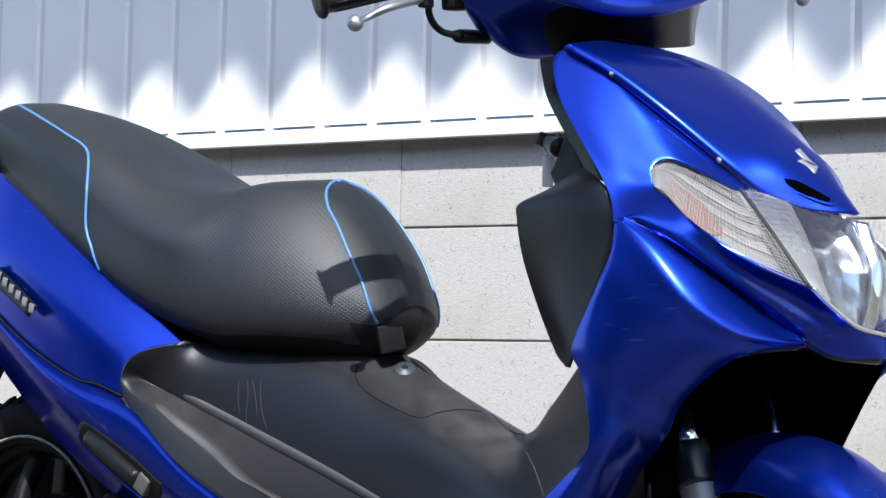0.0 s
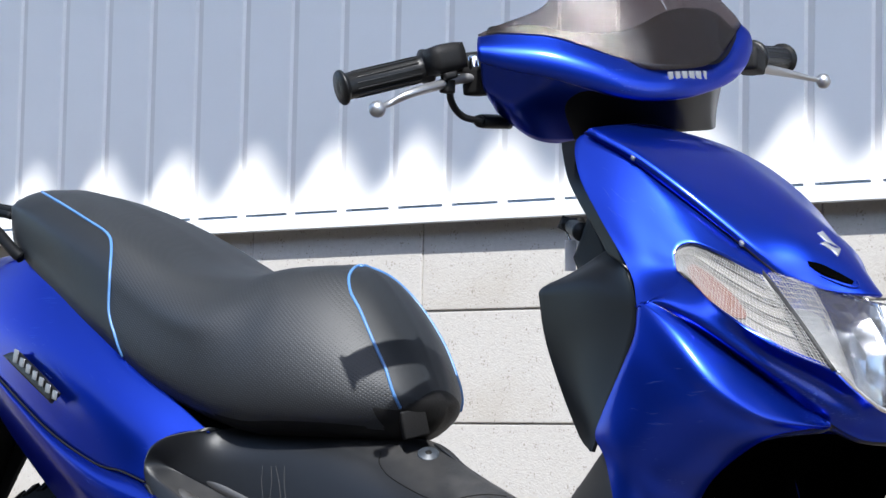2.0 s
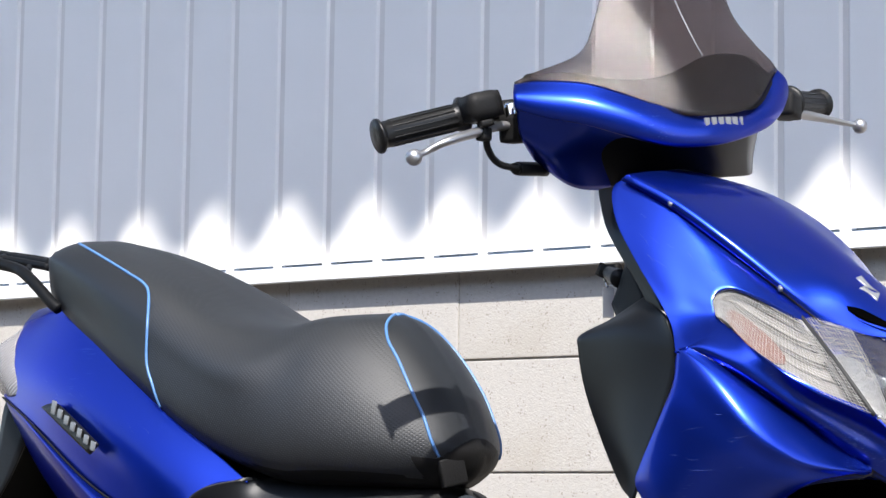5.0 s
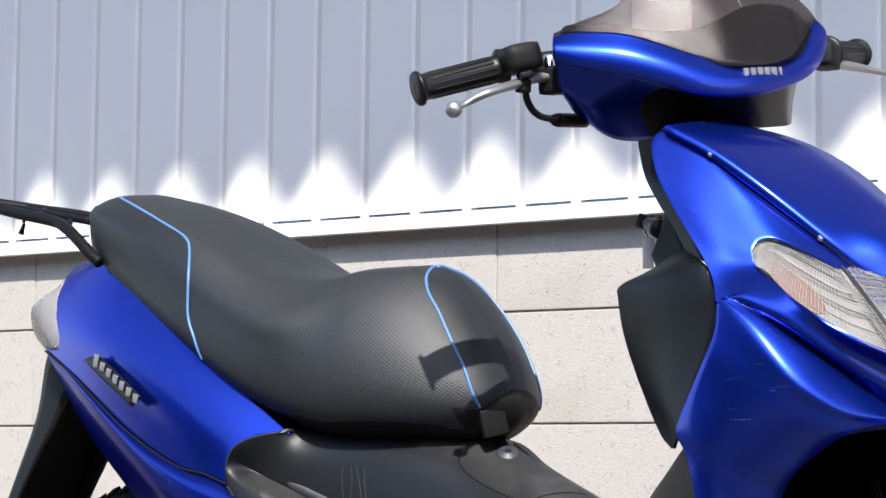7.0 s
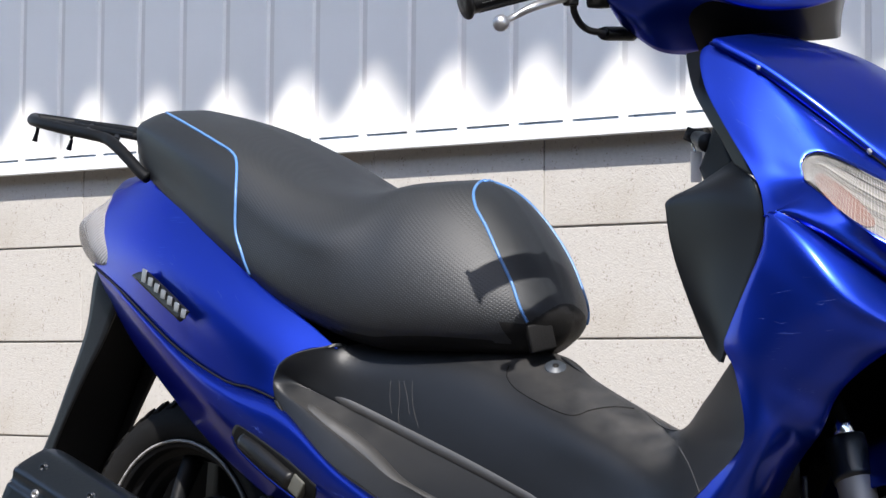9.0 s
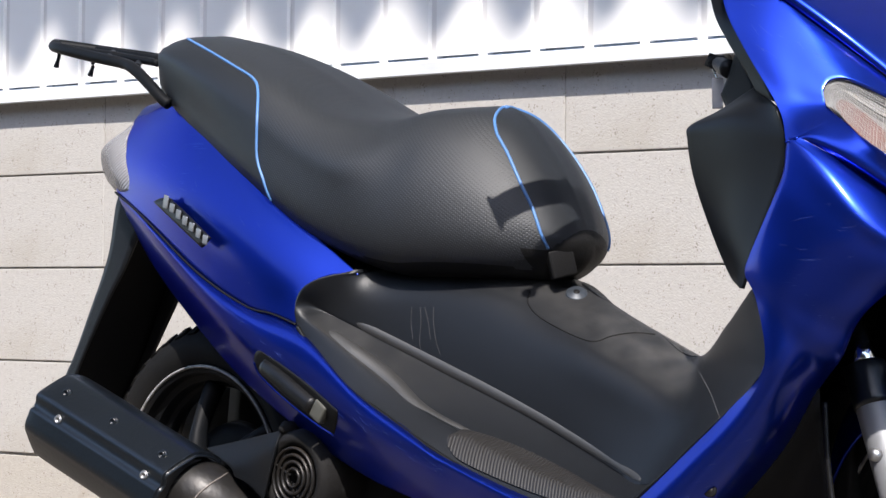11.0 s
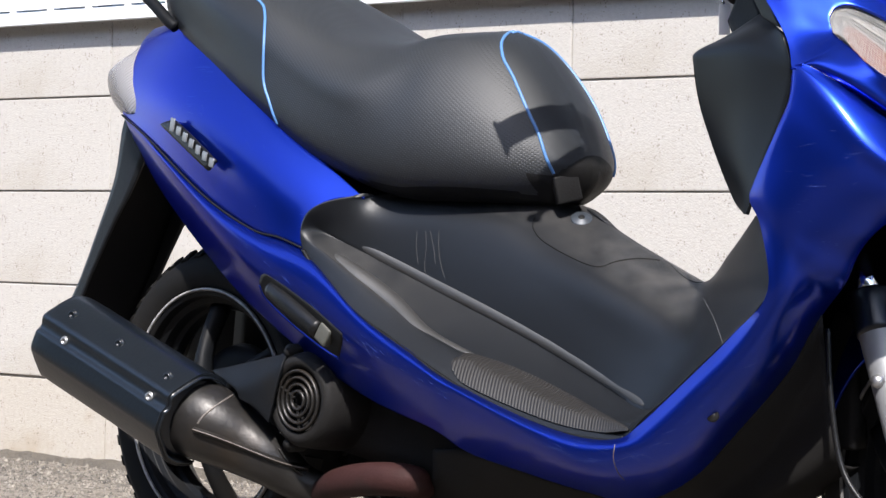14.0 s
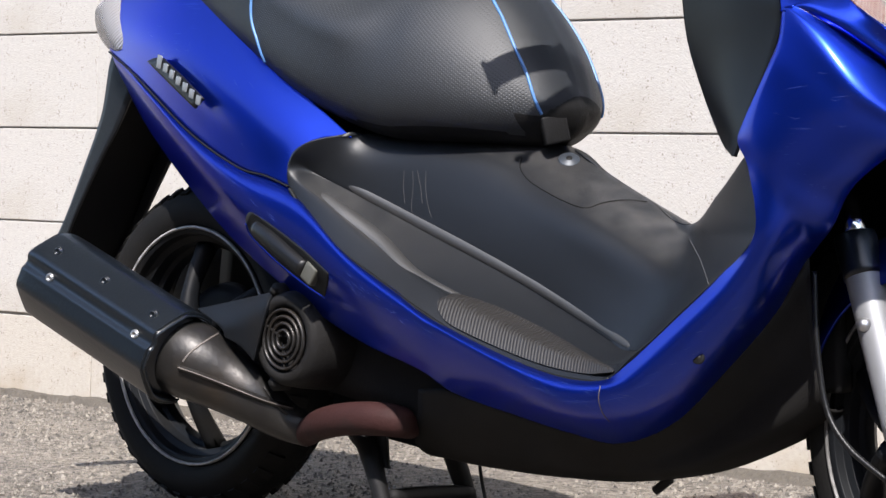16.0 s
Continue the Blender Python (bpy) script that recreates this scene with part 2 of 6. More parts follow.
def mirrored(bm):
    for v in bm.verts:
        v.co.y = -v.co.y
    bmesh.ops.reverse_faces(bm, faces=bm.faces)
    return bm


def tube(points, radius, n=40, sides=12, flat=1.0, cap=True):
    """A round bar along a smooth curve; radius may be a list that tapers it."""
    path = spline(points, n)
    radii = radius if isinstance(radius, (list, tuple)) else [radius, radius]
    bm = bmesh.new()
    rings = []
    ref = Vector((0, 0, 1))
    for i, p in enumerate(path):
        d = (path[min(i + 1, n - 1)] - path[max(i - 1, 0)]).normalized()
        a = d.cross(ref)
        if a.length < 0.05:
            a = d.cross(Vector((0, 1, 0)))
        a.normalize()
        b = a.cross(d)
        s = i / (n - 1) * (len(radii) - 1)
        k = min(int(s), len(radii) - 2)
        r = radii[k] + (radii[k + 1] - radii[k]) * (s - k)
        rings.append([bm.verts.new(p + (a * math.cos(t) + b * math.sin(t) * flat) * r) for t in [2 * math.pi * q / sides for q in range(sides)]])
    for i in range(n - 1):
        for q in range(sides):
            bm.faces.new((rings[i][q], rings[i][(q + 1) % sides], rings[i + 1][(q + 1) % sides], rings[i + 1][q]))
    if cap:
        bm.faces.new(rings[0][::-1])
        bm.faces.new(rings[-1])
    return bm


def lathe(profile, m=None, sides=32, closed=False):
    """Turns (radius, height) pairs round the z axis, then places them by m."""
    bm = bmesh.new()
    rings = [[bm.verts.new((r * math.cos(2 * math.pi * q / sides), r * math.sin(2 * math.pi * q / sides), h)) for q in range(sides)] for r, h in profile]
    pairs = list(zip(rings, rings[1:])) + ([(rings[-1], rings[0])] if closed else [])
    for a, b in pairs:
        for q in range(sides):
            bm.faces.new((a[q], a[(q + 1) % sides], b[(q + 1) % sides], b[q]))
    bmesh.ops.recalc_face_normals(bm, faces=bm.faces)
    if m is not None:
        bm.transform(m)
    return bm


def box(size, m=None, round_=0.0):
    bm = bmesh.new()
    bmesh.ops.create_cube(bm, size=1.0)
    bm.transform(Matrix.Diagonal((*size, 1)))
    if round_:
        bmesh.ops.bevel(bm, geom=bm.edges[:], offset=round_, segments=2, affect="EDGES", profile=0.7)
    if m is not None:
        bm.transform(m)
    return bm


def along(a, b):
    """A pose at a whose z axis points to b."""
    a, b = Vector(a), Vector(b)
    return Matrix.Translation(a) @ (b - a).to_track_quat("Z", "Y").to_matrix().to_4x4()


# ---- the wall behind: a low block wall with ribbed siding above it
WALL = pose(-1.3915, 0.8343, 0, 0, 0, 6)
wall = new("wall_back", None)
wall.matrix_world = WALL
tagged(wall, "low grey concrete block wall carrying white ribbed metal siding", "wall", kind="structure")
part("wall_core", box((16, 0.14, 0.97), pose(2, 0.076, 0.483)), MORTAR, wall, "recessed mortar behind the blocks", smooth=False)

PITCH, FIRST = 0.1197, 0.193
bm = bmesh.new()
SIDE_TOP = 5.5
ks = range(-45, 60)
prof = []
for k in ks:
    s = FIRST + PITCH * k
    prof += [(s - 0.0105, -0.026), (s - 0.0065, -0.0205), (s + 0.0065, -0.0205), (s + 0.0105, -0.026)]
lo = [bm.verts.new((s, d, 0.9635)) for s, d in prof]
hi = [bm.verts.new((s, d, SIDE_TOP)) for s, d in prof]
for i in range(len(prof) - 1):
    f = bm.faces.new((lo[i], lo[i + 1], hi[i + 1], hi[i]))
    f.material_index = 1 if i % 4 == 1 else 0
siding = part("siding", bm, [WHITE, BEIGE], wall, "white ribbed metal siding", smooth=False)
mod = siding.modifiers.new("sheet", "SOLIDIFY")
mod.thickness, mod.offset = 0.0012, 1

bm = bmesh.new()
for k in ks:
    s = FIRST + PITCH * k
    bmesh.ops.create_cube(bm, size=1.0, matrix=Matrix.Translation((s, -0.0165, 0.964)) @ Matrix.Diagonal((0.02, 0.018, 0.016, 1)))
part("siding_closer", bm, WHITE, wall, "", smooth=False)["kind"] = "stuff"
bm = bmesh.new()
fl = [(0.0, 1.0), (0.0, 0.964), (-0.032, 0.957), (-0.036, 0.953), (-0.037, 0.931), (-0.032, 0.929), (-0.032, 0.948), (-0.002, 0.953)]
a = [bm.verts.new((-6, d, z)) for d, z in fl]
b = [bm.verts.new((10, d, z)) for d, z in fl]
for i in range(len(fl) - 1):
    bm.faces.new((a[i], a[i + 1], b[i + 1], b[i]))
part("flashing", bm, FLASH, wall, "white painted metal flashing", smooth=False)

# the corrugated eave above, out of sight, that shades the siding
EAVE_OUT, EAVE_Z = 3.0, 5.245
bm = bmesh.new()
n = 1400
a, b = [], []
for i in range(n):
    s = -6 + 16 * i / (n - 1)
    w = (0.046 + 0.016 * noise.noise((s * 2.7, 4, 0))) * math.cos(2 * math.pi * (s - 0.986) / 0.193)
    a.append(bm.verts.new((s, -EAVE_OUT, EAVE_Z + w)))
    b.append(bm.verts.new((s, 0.1, EAVE_Z + w + 0.35)))
for i in range(n - 1):
    bm.faces.new((a[i], a[i + 1], b[i + 1], b[i]))
eave = part("eave", bm, FLASH, None, "")
eave.matrix_world = WALL
tagged(eave, "corrugated metal roof eave above the siding", "roof", kind="structure")

# ---- ground
def ground_material():
    m = material("worn asphalt", (0.135, 0.121, 0.105), rough=0.95, vary=0.3, scale=60, bump=0.011, bump_scale=140, stain=(0.20, 0.18, 0.152), stain_scale=1.5)
    nt = m.node_tree
    tex = nt.nodes.new("ShaderNodeTexCoord")
    vor = nt.nodes.new("ShaderNodeTexVoronoi")
    vor.inputs["Scale"].default_value = 120
    nt.links.new(tex.outputs["Object"], vor.inputs["Vector"])
    bsdf = nt.nodes["Principled BSDF"]
    old = bsdf.inputs["Base Color"].links[0].from_socket
    ramp = nt.nodes.new("ShaderNodeValToRGB")
    ramp.color_ramp.elements[0].color, ramp.color_ramp.elements[1].color = (0.3, 0.29, 0.28, 1), (1.9, 1.85, 1.78, 1)
    nt.links.new(vor.outputs["Color"], ramp.inputs[0])
    mul = nt.nodes.new("ShaderNodeMixRGB")
    mul.blend_type = "MULTIPLY"
    mul.inputs[0].default_value = 1
    nt.links.new(old, mul.inputs[1])
    nt.links.new(ramp.outputs[0], mul.inputs[2])
    # unseen open yard, darkened to cut bounce light; a worn pale strip runs along the wall
    place = nt.nodes.new("ShaderNodeSeparateXYZ")
    nt.links.new(tex.outputs["Object"], place.inputs[0])
    ragged = nt.nodes.new("ShaderNodeTexNoise")
    ragged.inputs["Scale"].default_value, ragged.inputs["Detail"].default_value = 5, 6
    nt.links.new(tex.outputs["Object"], ragged.inputs["Vector"])
    edge = nt.nodes.new("ShaderNodeMath")
    edge.operation = "MULTIPLY_ADD"
    edge.inputs[1].default_value = 0.25
    nt.links.new(ragged.outputs["Fac"], edge.inputs[0])
    nt.links.new(place.outputs[1], edge.inputs[2])
    strip = nt.nodes.new("ShaderNodeMapRange")
    strip.inputs[1].default_value, strip.inputs[2].default_value = -0.42, -0.30
    nt.links.new(edge.outputs[0], strip.inputs[0])
    two = nt.nodes.new("ShaderNodeMixRGB")
    dark = nt.nodes.new("ShaderNodeMixRGB")
    dark.blend_type = "MULTIPLY"
    dark.inputs[0].default_value = 1
    dark.inputs[2].default_value = (0.42, 0.43, 0.45, 1)
    nt.links.new(mul.outputs[0], dark.inputs[1])
    nt.links.new(strip.outputs[0], two.inputs[0])
    nt.links.new(dark.outputs[0], two.inputs[1])
    nt.links.new(mul.outputs[0], two.inputs[2])
    nt.links.new(two.outputs[0], bsdf.inputs["Base Color"])
    return m


ASPHALT = ground_material()
bm = bmesh.new()
xs = [-400, -60, -12] + [-4 + 0.1 * i for i in range(111)] + [15, 60, 400]
ys = [-400, -60, -12] + [-4 + 0.1 * i for i in range(61)] + [6, 60, 400]
gv = [[bm.verts.new((x, y, 0.004 * noise.noise((x * 2.3, y * 2.3, 0)) - 0.004 if abs(x) < 9 and abs(y) < 5 else -0.004)) for y in ys] for x in xs]
for i in range(len(xs) - 1):
    for j in range(len(ys) - 1):
        bm.faces.new((gv[i][j], gv[i + 1][j], gv[i + 1][j + 1], gv[i][j + 1]))
ground = part("ground", bm, ASPHALT, None, smooth=True)
tagged(ground, "worn grey asphalt with pale gravel grit", "ground", kind="structure")

# ---- the scooter
scooter = new("motor_scooter", None)
tagged(scooter, "metallic blue and black motor scooter on its centre stand", "motor scooter")

# seat: half sections of the long part (x, top z, shoulder y z, side y z, lower y z), swept and mirrored
SEAT = [
    (-0.058, 0.848, 0.045, 0.845, 0.065, 0.835, 0.06, 0.825),
    (-0.025, 0.889, 0.075, 0.876, 0.10, 0.85, 0.095, 0.805),
    (0.10, 0.868, 0.10, 0.848, 0.13, 0.80, 0.12, 0.735),
    (0.22, 0.822, 0.115, 0.80, 0.145, 0.74, 0.142, 0.671),
    (0.33, 0.768, 0.12, 0.748, 0.155, 0.68, 0.157, 0.603),
    (0.43, 0.749, 0.106, 0.727, 0.160, 0.645, 0.158, 0.559),
]
# the rounded nose: how far forward it reaches at each height, and how full its sides are
NOSE_REACH = [(0.535, 0.690), (0.548, 0.711), (0.562, 0.7215), (0.576, 0.7255), (0.592, 0.7205), (0.62, 0.707), (0.65, 0.691), (0.68, 0.670), (0.705, 0.650), (0.728, 0.628), (0.744, 0.608), (0.753, 0.590), (0.757, 0.570)]
NOSE_SIDE = [(0.528, 0.62), (0.535, 0.74), (0.545, 0.84), (0.56, 0.91), (0.58, 0.97), (0.61, 1.0), (0.65, 0.95), (0.69, 0.84), (0.72, 0.70), (0.74, 0.54), (0.75, 0.40), (0.757, 0.0)]
NOSE_FROM, NOSE_HALF = 0.46, 0.158


def eased(pairs, z):
    """A smooth curve through pairs, read at z."""
    pts = spline([(a, b, 0) for a, b in pairs], 160)
    return float(np.interp(z, [p.x for p in pts], [p.y for p in pts]))


def seat_body():
    long_rows = []
    for x, zt, sy, sz, my, mz, by, bz in SEAT:
        f = max(0.0, x - 0.2) / 0.23
        long_rows.append([(x, 0, zt), (x, -sy * 0.6, zt - (zt - sz) * 0.3), (x, -sy, sz), (x, -my * 0.97, sz + (mz - sz) * 0.55), (x, -my, mz), (x, -by * (1.03 - 0.04 * f), bz + (mz - bz) * 0.42), (x, -by * (1.0 - 0.11 * f), bz + 0.002 + 0.004 * f), (x, -by * (0.86 - 0.20 * f), bz - 0.014 + 0.003 * f), (x, 0, bz - 0.012)])
    nose_rows = []
    for x in (0.50, 0.54, 0.57, 0.595, 0.618, 0.64, 0.66, 0.678, 0.694, 0.707, 0.717, 0.7225, 0.7250):
        heights = [0.533 + (0.757 - 0.533) * i / 300 for i in range(301)]
        inside = [z for z in heights if eased(NOSE_REACH, z) > x + 0.0002]
        top, low = inside[-1], inside[0]

        def wide(z):
            u = min(1.0, max(0.0, (x - NOSE_FROM) / (eased(NOSE_REACH, z) - NOSE_FROM)))
            return NOSE_HALF * eased(NOSE_SIDE, z) * math.sqrt(max(0.0, 1 - u * u))
        steps = [top + (low - top) * f for f in (0.04, 0.13, 0.28, 0.5, 0.75, 0.93)]
        nose_rows.append([(x, 0, top)] + [(x, -wide(z), z) for z in steps] + [(x, -wide(low) * 0.72, low - 0.004), (x, 0, low - 0.005)])
    g = surface(long_rows + nose_rows, 130, 56)
    for _ in range(3):
        g = [[g[i][j] if i in (0, 129) or j in (0, 55) else (g[i - 1][j] + g[i + 1][j] + g[i][j - 1] + g[i][j + 1]) * 0.25 for j in range(56)] for i in range(130)]
    bm = bmesh.new()
    rings = []
    for row in g:
        near = [bm.verts.new(p) for p in row]
        far = [bm.verts.new((p.x, -p.y, p.z)) for p in row[1:-1]]
        rings.append(near + far[::-1])
    for r, q in zip(rings, rings[1:]):
        for j in range(len(r)):
            k = (j + 1) % len(r)
            bm.faces.new((r[j], q[j], q[k], r[k]))
    bm.faces.new(rings[0])
    bm.faces.new(rings[-1][::-1])
    bmesh.ops.recalc_face_normals(bm, faces=bm.faces)
    return bm


def pan_line(y):
    """The height at which the vinyl of the nose ends and the black seat pan begins."""
    return 0.566 + 0.026 * max(0.0, 1 - (y / 0.055) ** 2)


def perforated():
    m = material("perforated black seat vinyl", (0.0112, 0.0130, 0.0155), rough=0.54, vary=0.08, scale=60, spec=0.57)
    nt = m.node_tree
    tex = nt.nodes.new("ShaderNodeTexCoord")
    split = nt.nodes.new("ShaderNodeSeparateXYZ")
    flat = nt.nodes.new("ShaderNodeCombineXYZ")
    nt.links.new(tex.outputs["Object"], split.inputs[0])
    nt.links.new(split.outputs[0], flat.inputs[0])
    nt.links.new(split.outputs[2], flat.inputs[1])
    turn = nt.nodes.new("ShaderNodeMapping")
    turn.inputs["Rotation"].default_value = (0, 0, radians(38))
    nt.links.new(flat.outputs[0], turn.inputs[0])
    vor = nt.nodes.new("ShaderNodeTexVoronoi")
    vor.voronoi_dimensions = "2D"
    vor.inputs["Scale"].default_value, vor.inputs["Randomness"].default_value = 290, 0.0
    nt.links.new(turn.outputs[0], vor.inputs["Vector"])
    ramp = nt.nodes.new("ShaderNodeValToRGB")
    ramp.color_ramp.elements[0].position, ramp.color_ramp.elements[1].position = 0.18, 0.34
    nt.links.new(vor.outputs["Distance"], ramp.inputs[0])
    bump = nt.nodes.new("ShaderNodeBump")
    bump.inputs["Strength"].default_value, bump.inputs["Distance"].default_value = 1.0, 0.00019
    nt.links.new(ramp.outputs[0], bump.inputs["Height"])
    nt.links.new(bump.outputs[0], nt.nodes["Principled BSDF"].inputs["Normal"])
    return m


seat = part("seat", seat_body(), [VINYL, perforated(), DARK], scooter, "black perforated vinyl seat with light blue piping")
VIEW_SIDE = Vector((0.66, -0.75, -0.03))


def tree_of(ob):
    bm = bmesh.new()
    bm.from_mesh(ob.data)
    tree = BVHTree.FromBMesh(bm)
    bm.free()
    return tree


def laid(tree, points, lift=0.001, n=30):
    """Lays a curve on a surface, seen from the open side."""
    out = []
    for p in spline(points, n):
        hit, nrm, _, _ = tree.ray_cast(p + VIEW_SIDE * 0.5, -VIEW_SIDE, 1.0)
        if hit is not None:
            out.append(hit + (nrm if nrm.dot(VIEW_SIDE) > 0 else -nrm) * lift)
    return out


SEAT_TREE = tree_of(seat)
rear_line = laid(SEAT_TREE, [(0.011, -0.080, 0.878), (0.085, -0.100, 0.854), (0.171, -0.120, 0.823), (0.216, -0.130, 0.805), (0.230, -0.130, 0.787), (0.244, -0.140, 0.748), (0.254, -0.150, 0.702), (0.259, -0.150, 0.682), (0.267, -0.150, 0.667), (0.277, -0.151, 0.648), (0.285, -0.151, 0.634)], 0.0006, 60)
nose_line = laid(SEAT_TREE, [(0.600, -0.023, 0.754), (0.593, -0.029, 0.750), (0.598, -0.044, 0.736), (0.614, -0.057, 0.716), (0.628, -0.061, 0.701), (0.640, -0.063, 0.687), (0.666, -0.067, 0.650), (0.685, -0.065, 0.618), (0.697, -0.062, 0.587), (0.701, -0.052, 0.568)], 0.0006, 60)
over_top = [SEAT_TREE.find_nearest(Vector(p))[0] + Vector((0.0003, 0, 0.0005)) for p in ((nose_line[0].x + 0.004, -0.012, 0.757), (nose_line[0].x + 0.005, 0.0, 0.757))]
nose_line = over_top[::-1] + nose_line
for line in (rear_line, nose_line):
    part("piping", tube(line, 0.0021, n=90, sides=8), PIPING, seat, "light blue piping")


def ahead_of(line, c):
    """How far a place lies ahead of a seam, at its own height."""
    near = min(line, key=lambda p: abs(p.z - c.z))
    return c.x - near.x


for f in seat.data.polygons:
    c = f.center
    rear = c.x < 0.30 and ahead_of(rear_line, c) < 0 and abs(c.y) > 0.03
    nose = c.x > 0.56 and ahead_of(nose_line[3:], c) > 0
    under = f.normal.z < -0.75 or (c.x > 0.68 and c.z < pan_line(c.y))
    f.material_index = 2 if under else (0 if rear or nose else 1)
part("piping", tube([Vector((p.x, -p.y, p.z)) for p in nose_line], 0.0021, n=90, sides=8), PIPING, seat, "light blue piping")
part("seat_base", box((0.28, 0.10, 0.04), pose(0.43, 0, 0.538), 0.01), DARK, scooter)
part("seat_hinge", box((0.034, 0.012, 0.036), pose(0.708, -0.035, 0.550, 0, -14, 66), 0.003), DARK, scooter, "black steel seat hinge")

# blue panels of the tail
tail_rows = [
    [(-0.131, -0.060, 0.769), (-0.138, -0.075, 0.739), (-0.142, -0.085, 0.701), (-0.135, -0.090, 0.659)],
    [(0.013, -0.094, 0.782), (0.022, -0.122, 0.722), (0.016, -0.137, 0.677), (-0.015, -0.130, 0.617)],
    [(0.142, -0.118, 0.721), (0.160, -0.147, 0.668), (0.172, -0.166, 0.612), (0.142, -0.160, 0.539)],
    [(0.248, -0.130, 0.660), (0.272, -0.160, 0.611), (0.284, -0.179, 0.557), (0.263, -0.175, 0.493)],
    [(0.356, -0.138, 0.591), (0.354, -0.165, 0.557), (0.343, -0.180, 0.523), (0.329, -0.182, 0.482)],
    [(0.444, -0.135, 0.535), (0.407, -0.153, 0.533), (0.380, -0.173, 0.516), (0.378, -0.185, 0.469)]]
part("rear_side_panel", shell(tail_rows, 40, 30, relax=12), BLUE, scooter, "glossy metallic blue panel", bevel=0.0015)
part("rear_side_panel", mirrored(shell(tail_rows)), BLUE, scooter, "glossy metallic blue panel")
part("panel_seam", tube([Vector(r[-1]) + Vector((0.001, -0.002, 0.0)) for r in tail_rows], 0.0015, n=60, sides=8), DARK, scooter, "dark seam between the tail panels")
strip_rows = [
    [(-0.142, -0.084, 0.661), (-0.129, -0.090, 0.653), (-0.121, -0.090, 0.641), (-0.127, -0.079, 0.631), (-0.157, -0.052, 0.624)],
    [(-0.023, -0.124, 0.619), (0.011, -0.140, 0.602), (0.022, -0.140, 0.584), (0.008, -0.124, 0.564), (-0.043, -0.081, 0.539)],
    [(0.137, -0.156, 0.541), (0.177, -0.175, 0.519), (0.193, -0.178, 0.496), (0.185, -0.164, 0.469), (0.126, -0.111, 0.431)],
    [(0.262, -0.174, 0.494), (0.301, -0.192, 0.474), (0.313, -0.195, 0.448), (0.303, -0.182, 0.414), (0.247, -0.130, 0.369)]]
strip_rows_low = [
    [(0.373, -0.181, 0.469), (0.412, -0.200, 0.446), (0.429, -0.205, 0.410), (0.425, -0.193, 0.366), (0.381, -0.150, 0.314)],
    [(0.490, -0.196, 0.392), (0.523, -0.212, 0.380), (0.537, -0.215, 0.353), (0.536, -0.203, 0.320), (0.495, -0.160, 0.274)],
    [(0.605, -0.206, 0.346), (0.636, -0.222, 0.332), (0.650, -0.225, 0.316), (0.646, -0.211, 0.287), (0.614, -0.169, 0.246)]]
# blue side skirt under the floor
skirt_rows_low = [
    [(0.667, -0.212, 0.318), (0.692, -0.222, 0.307), (0.708, -0.221, 0.292), (0.694, -0.197, 0.259), (0.653, -0.146, 0.219)],
    [(0.789, -0.212, 0.280), (0.808, -0.224, 0.271), (0.818, -0.222, 0.256), (0.799, -0.196, 0.230), (0.746, -0.140, 0.201)],
    [(0.881, -0.208, 0.259), (0.898, -0.220, 0.251), (0.906, -0.220, 0.232), (0.890, -0.196, 0.211), (0.834, -0.134, 0.186)],
    [(0.949, -0.209, 0.259), (0.969, -0.220, 0.251), (0.974, -0.210, 0.233), (0.955, -0.176, 0.209), (0.896, -0.109, 0.177)],
    [(0.985, -0.209, 0.278), (1.018, -0.219, 0.273), (1.032, -0.206, 0.261), (1.017, -0.167, 0.236), (0.969, -0.098, 0.208)]]
skirt_rows_high = [
    [(1.053, -0.209, 0.332), (1.089, -0.219, 0.329), (1.101, -0.204, 0.316), (1.089, -0.168, 0.295), (1.050, -0.108, 0.274)],
    [(1.115, -0.209, 0.384), (1.146, -0.219, 0.380), (1.157, -0.204, 0.371), (1.149, -0.167, 0.354), (1.114, -0.106, 0.341)],
    [(1.174, -0.224, 0.432), (1.195, -0.222, 0.433), (1.199, -0.197, 0.428), (1.184, -0.152, 0.414), (1.153, -0.097, 0.406)]]
# leg shield: from the valley under the lamp cheek over the crest and down to the skirt, rear edge to front edge
shield_rows_crest = [
    [(1.191, -0.210, 0.671), (1.210, -0.209, 0.675), (1.262, -0.186, 0.641), (1.306, -0.144, 0.599), (1.342, -0.102, 0.563), (1.358, -0.091, 0.551)],
    [(1.191, -0.210, 0.669), (1.208, -0.213, 0.671), (1.268, -0.198, 0.633), (1.314, -0.159, 0.589), (1.347, -0.113, 0.552), (1.358, -0.091, 0.549)],
    [(1.192, -0.212, 0.664), (1.208, -0.215, 0.667), (1.270, -0.215, 0.612), (1.315, -0.185, 0.563), (1.350, -0.122, 0.548), (1.359, -0.093, 0.547)],
    [(1.192, -0.216, 0.639), (1.208, -0.220, 0.636), (1.262, -0.218, 0.588), (1.307, -0.188, 0.554), (1.337, -0.138, 0.543), (1.351, -0.107, 0.544)],
    [(1.181, -0.219, 0.611), (1.201, -0.224, 0.609), (1.250, -0.221, 0.569), (1.292, -0.196, 0.541), (1.319, -0.161, 0.532), (1.322, -0.143, 0.538)]]
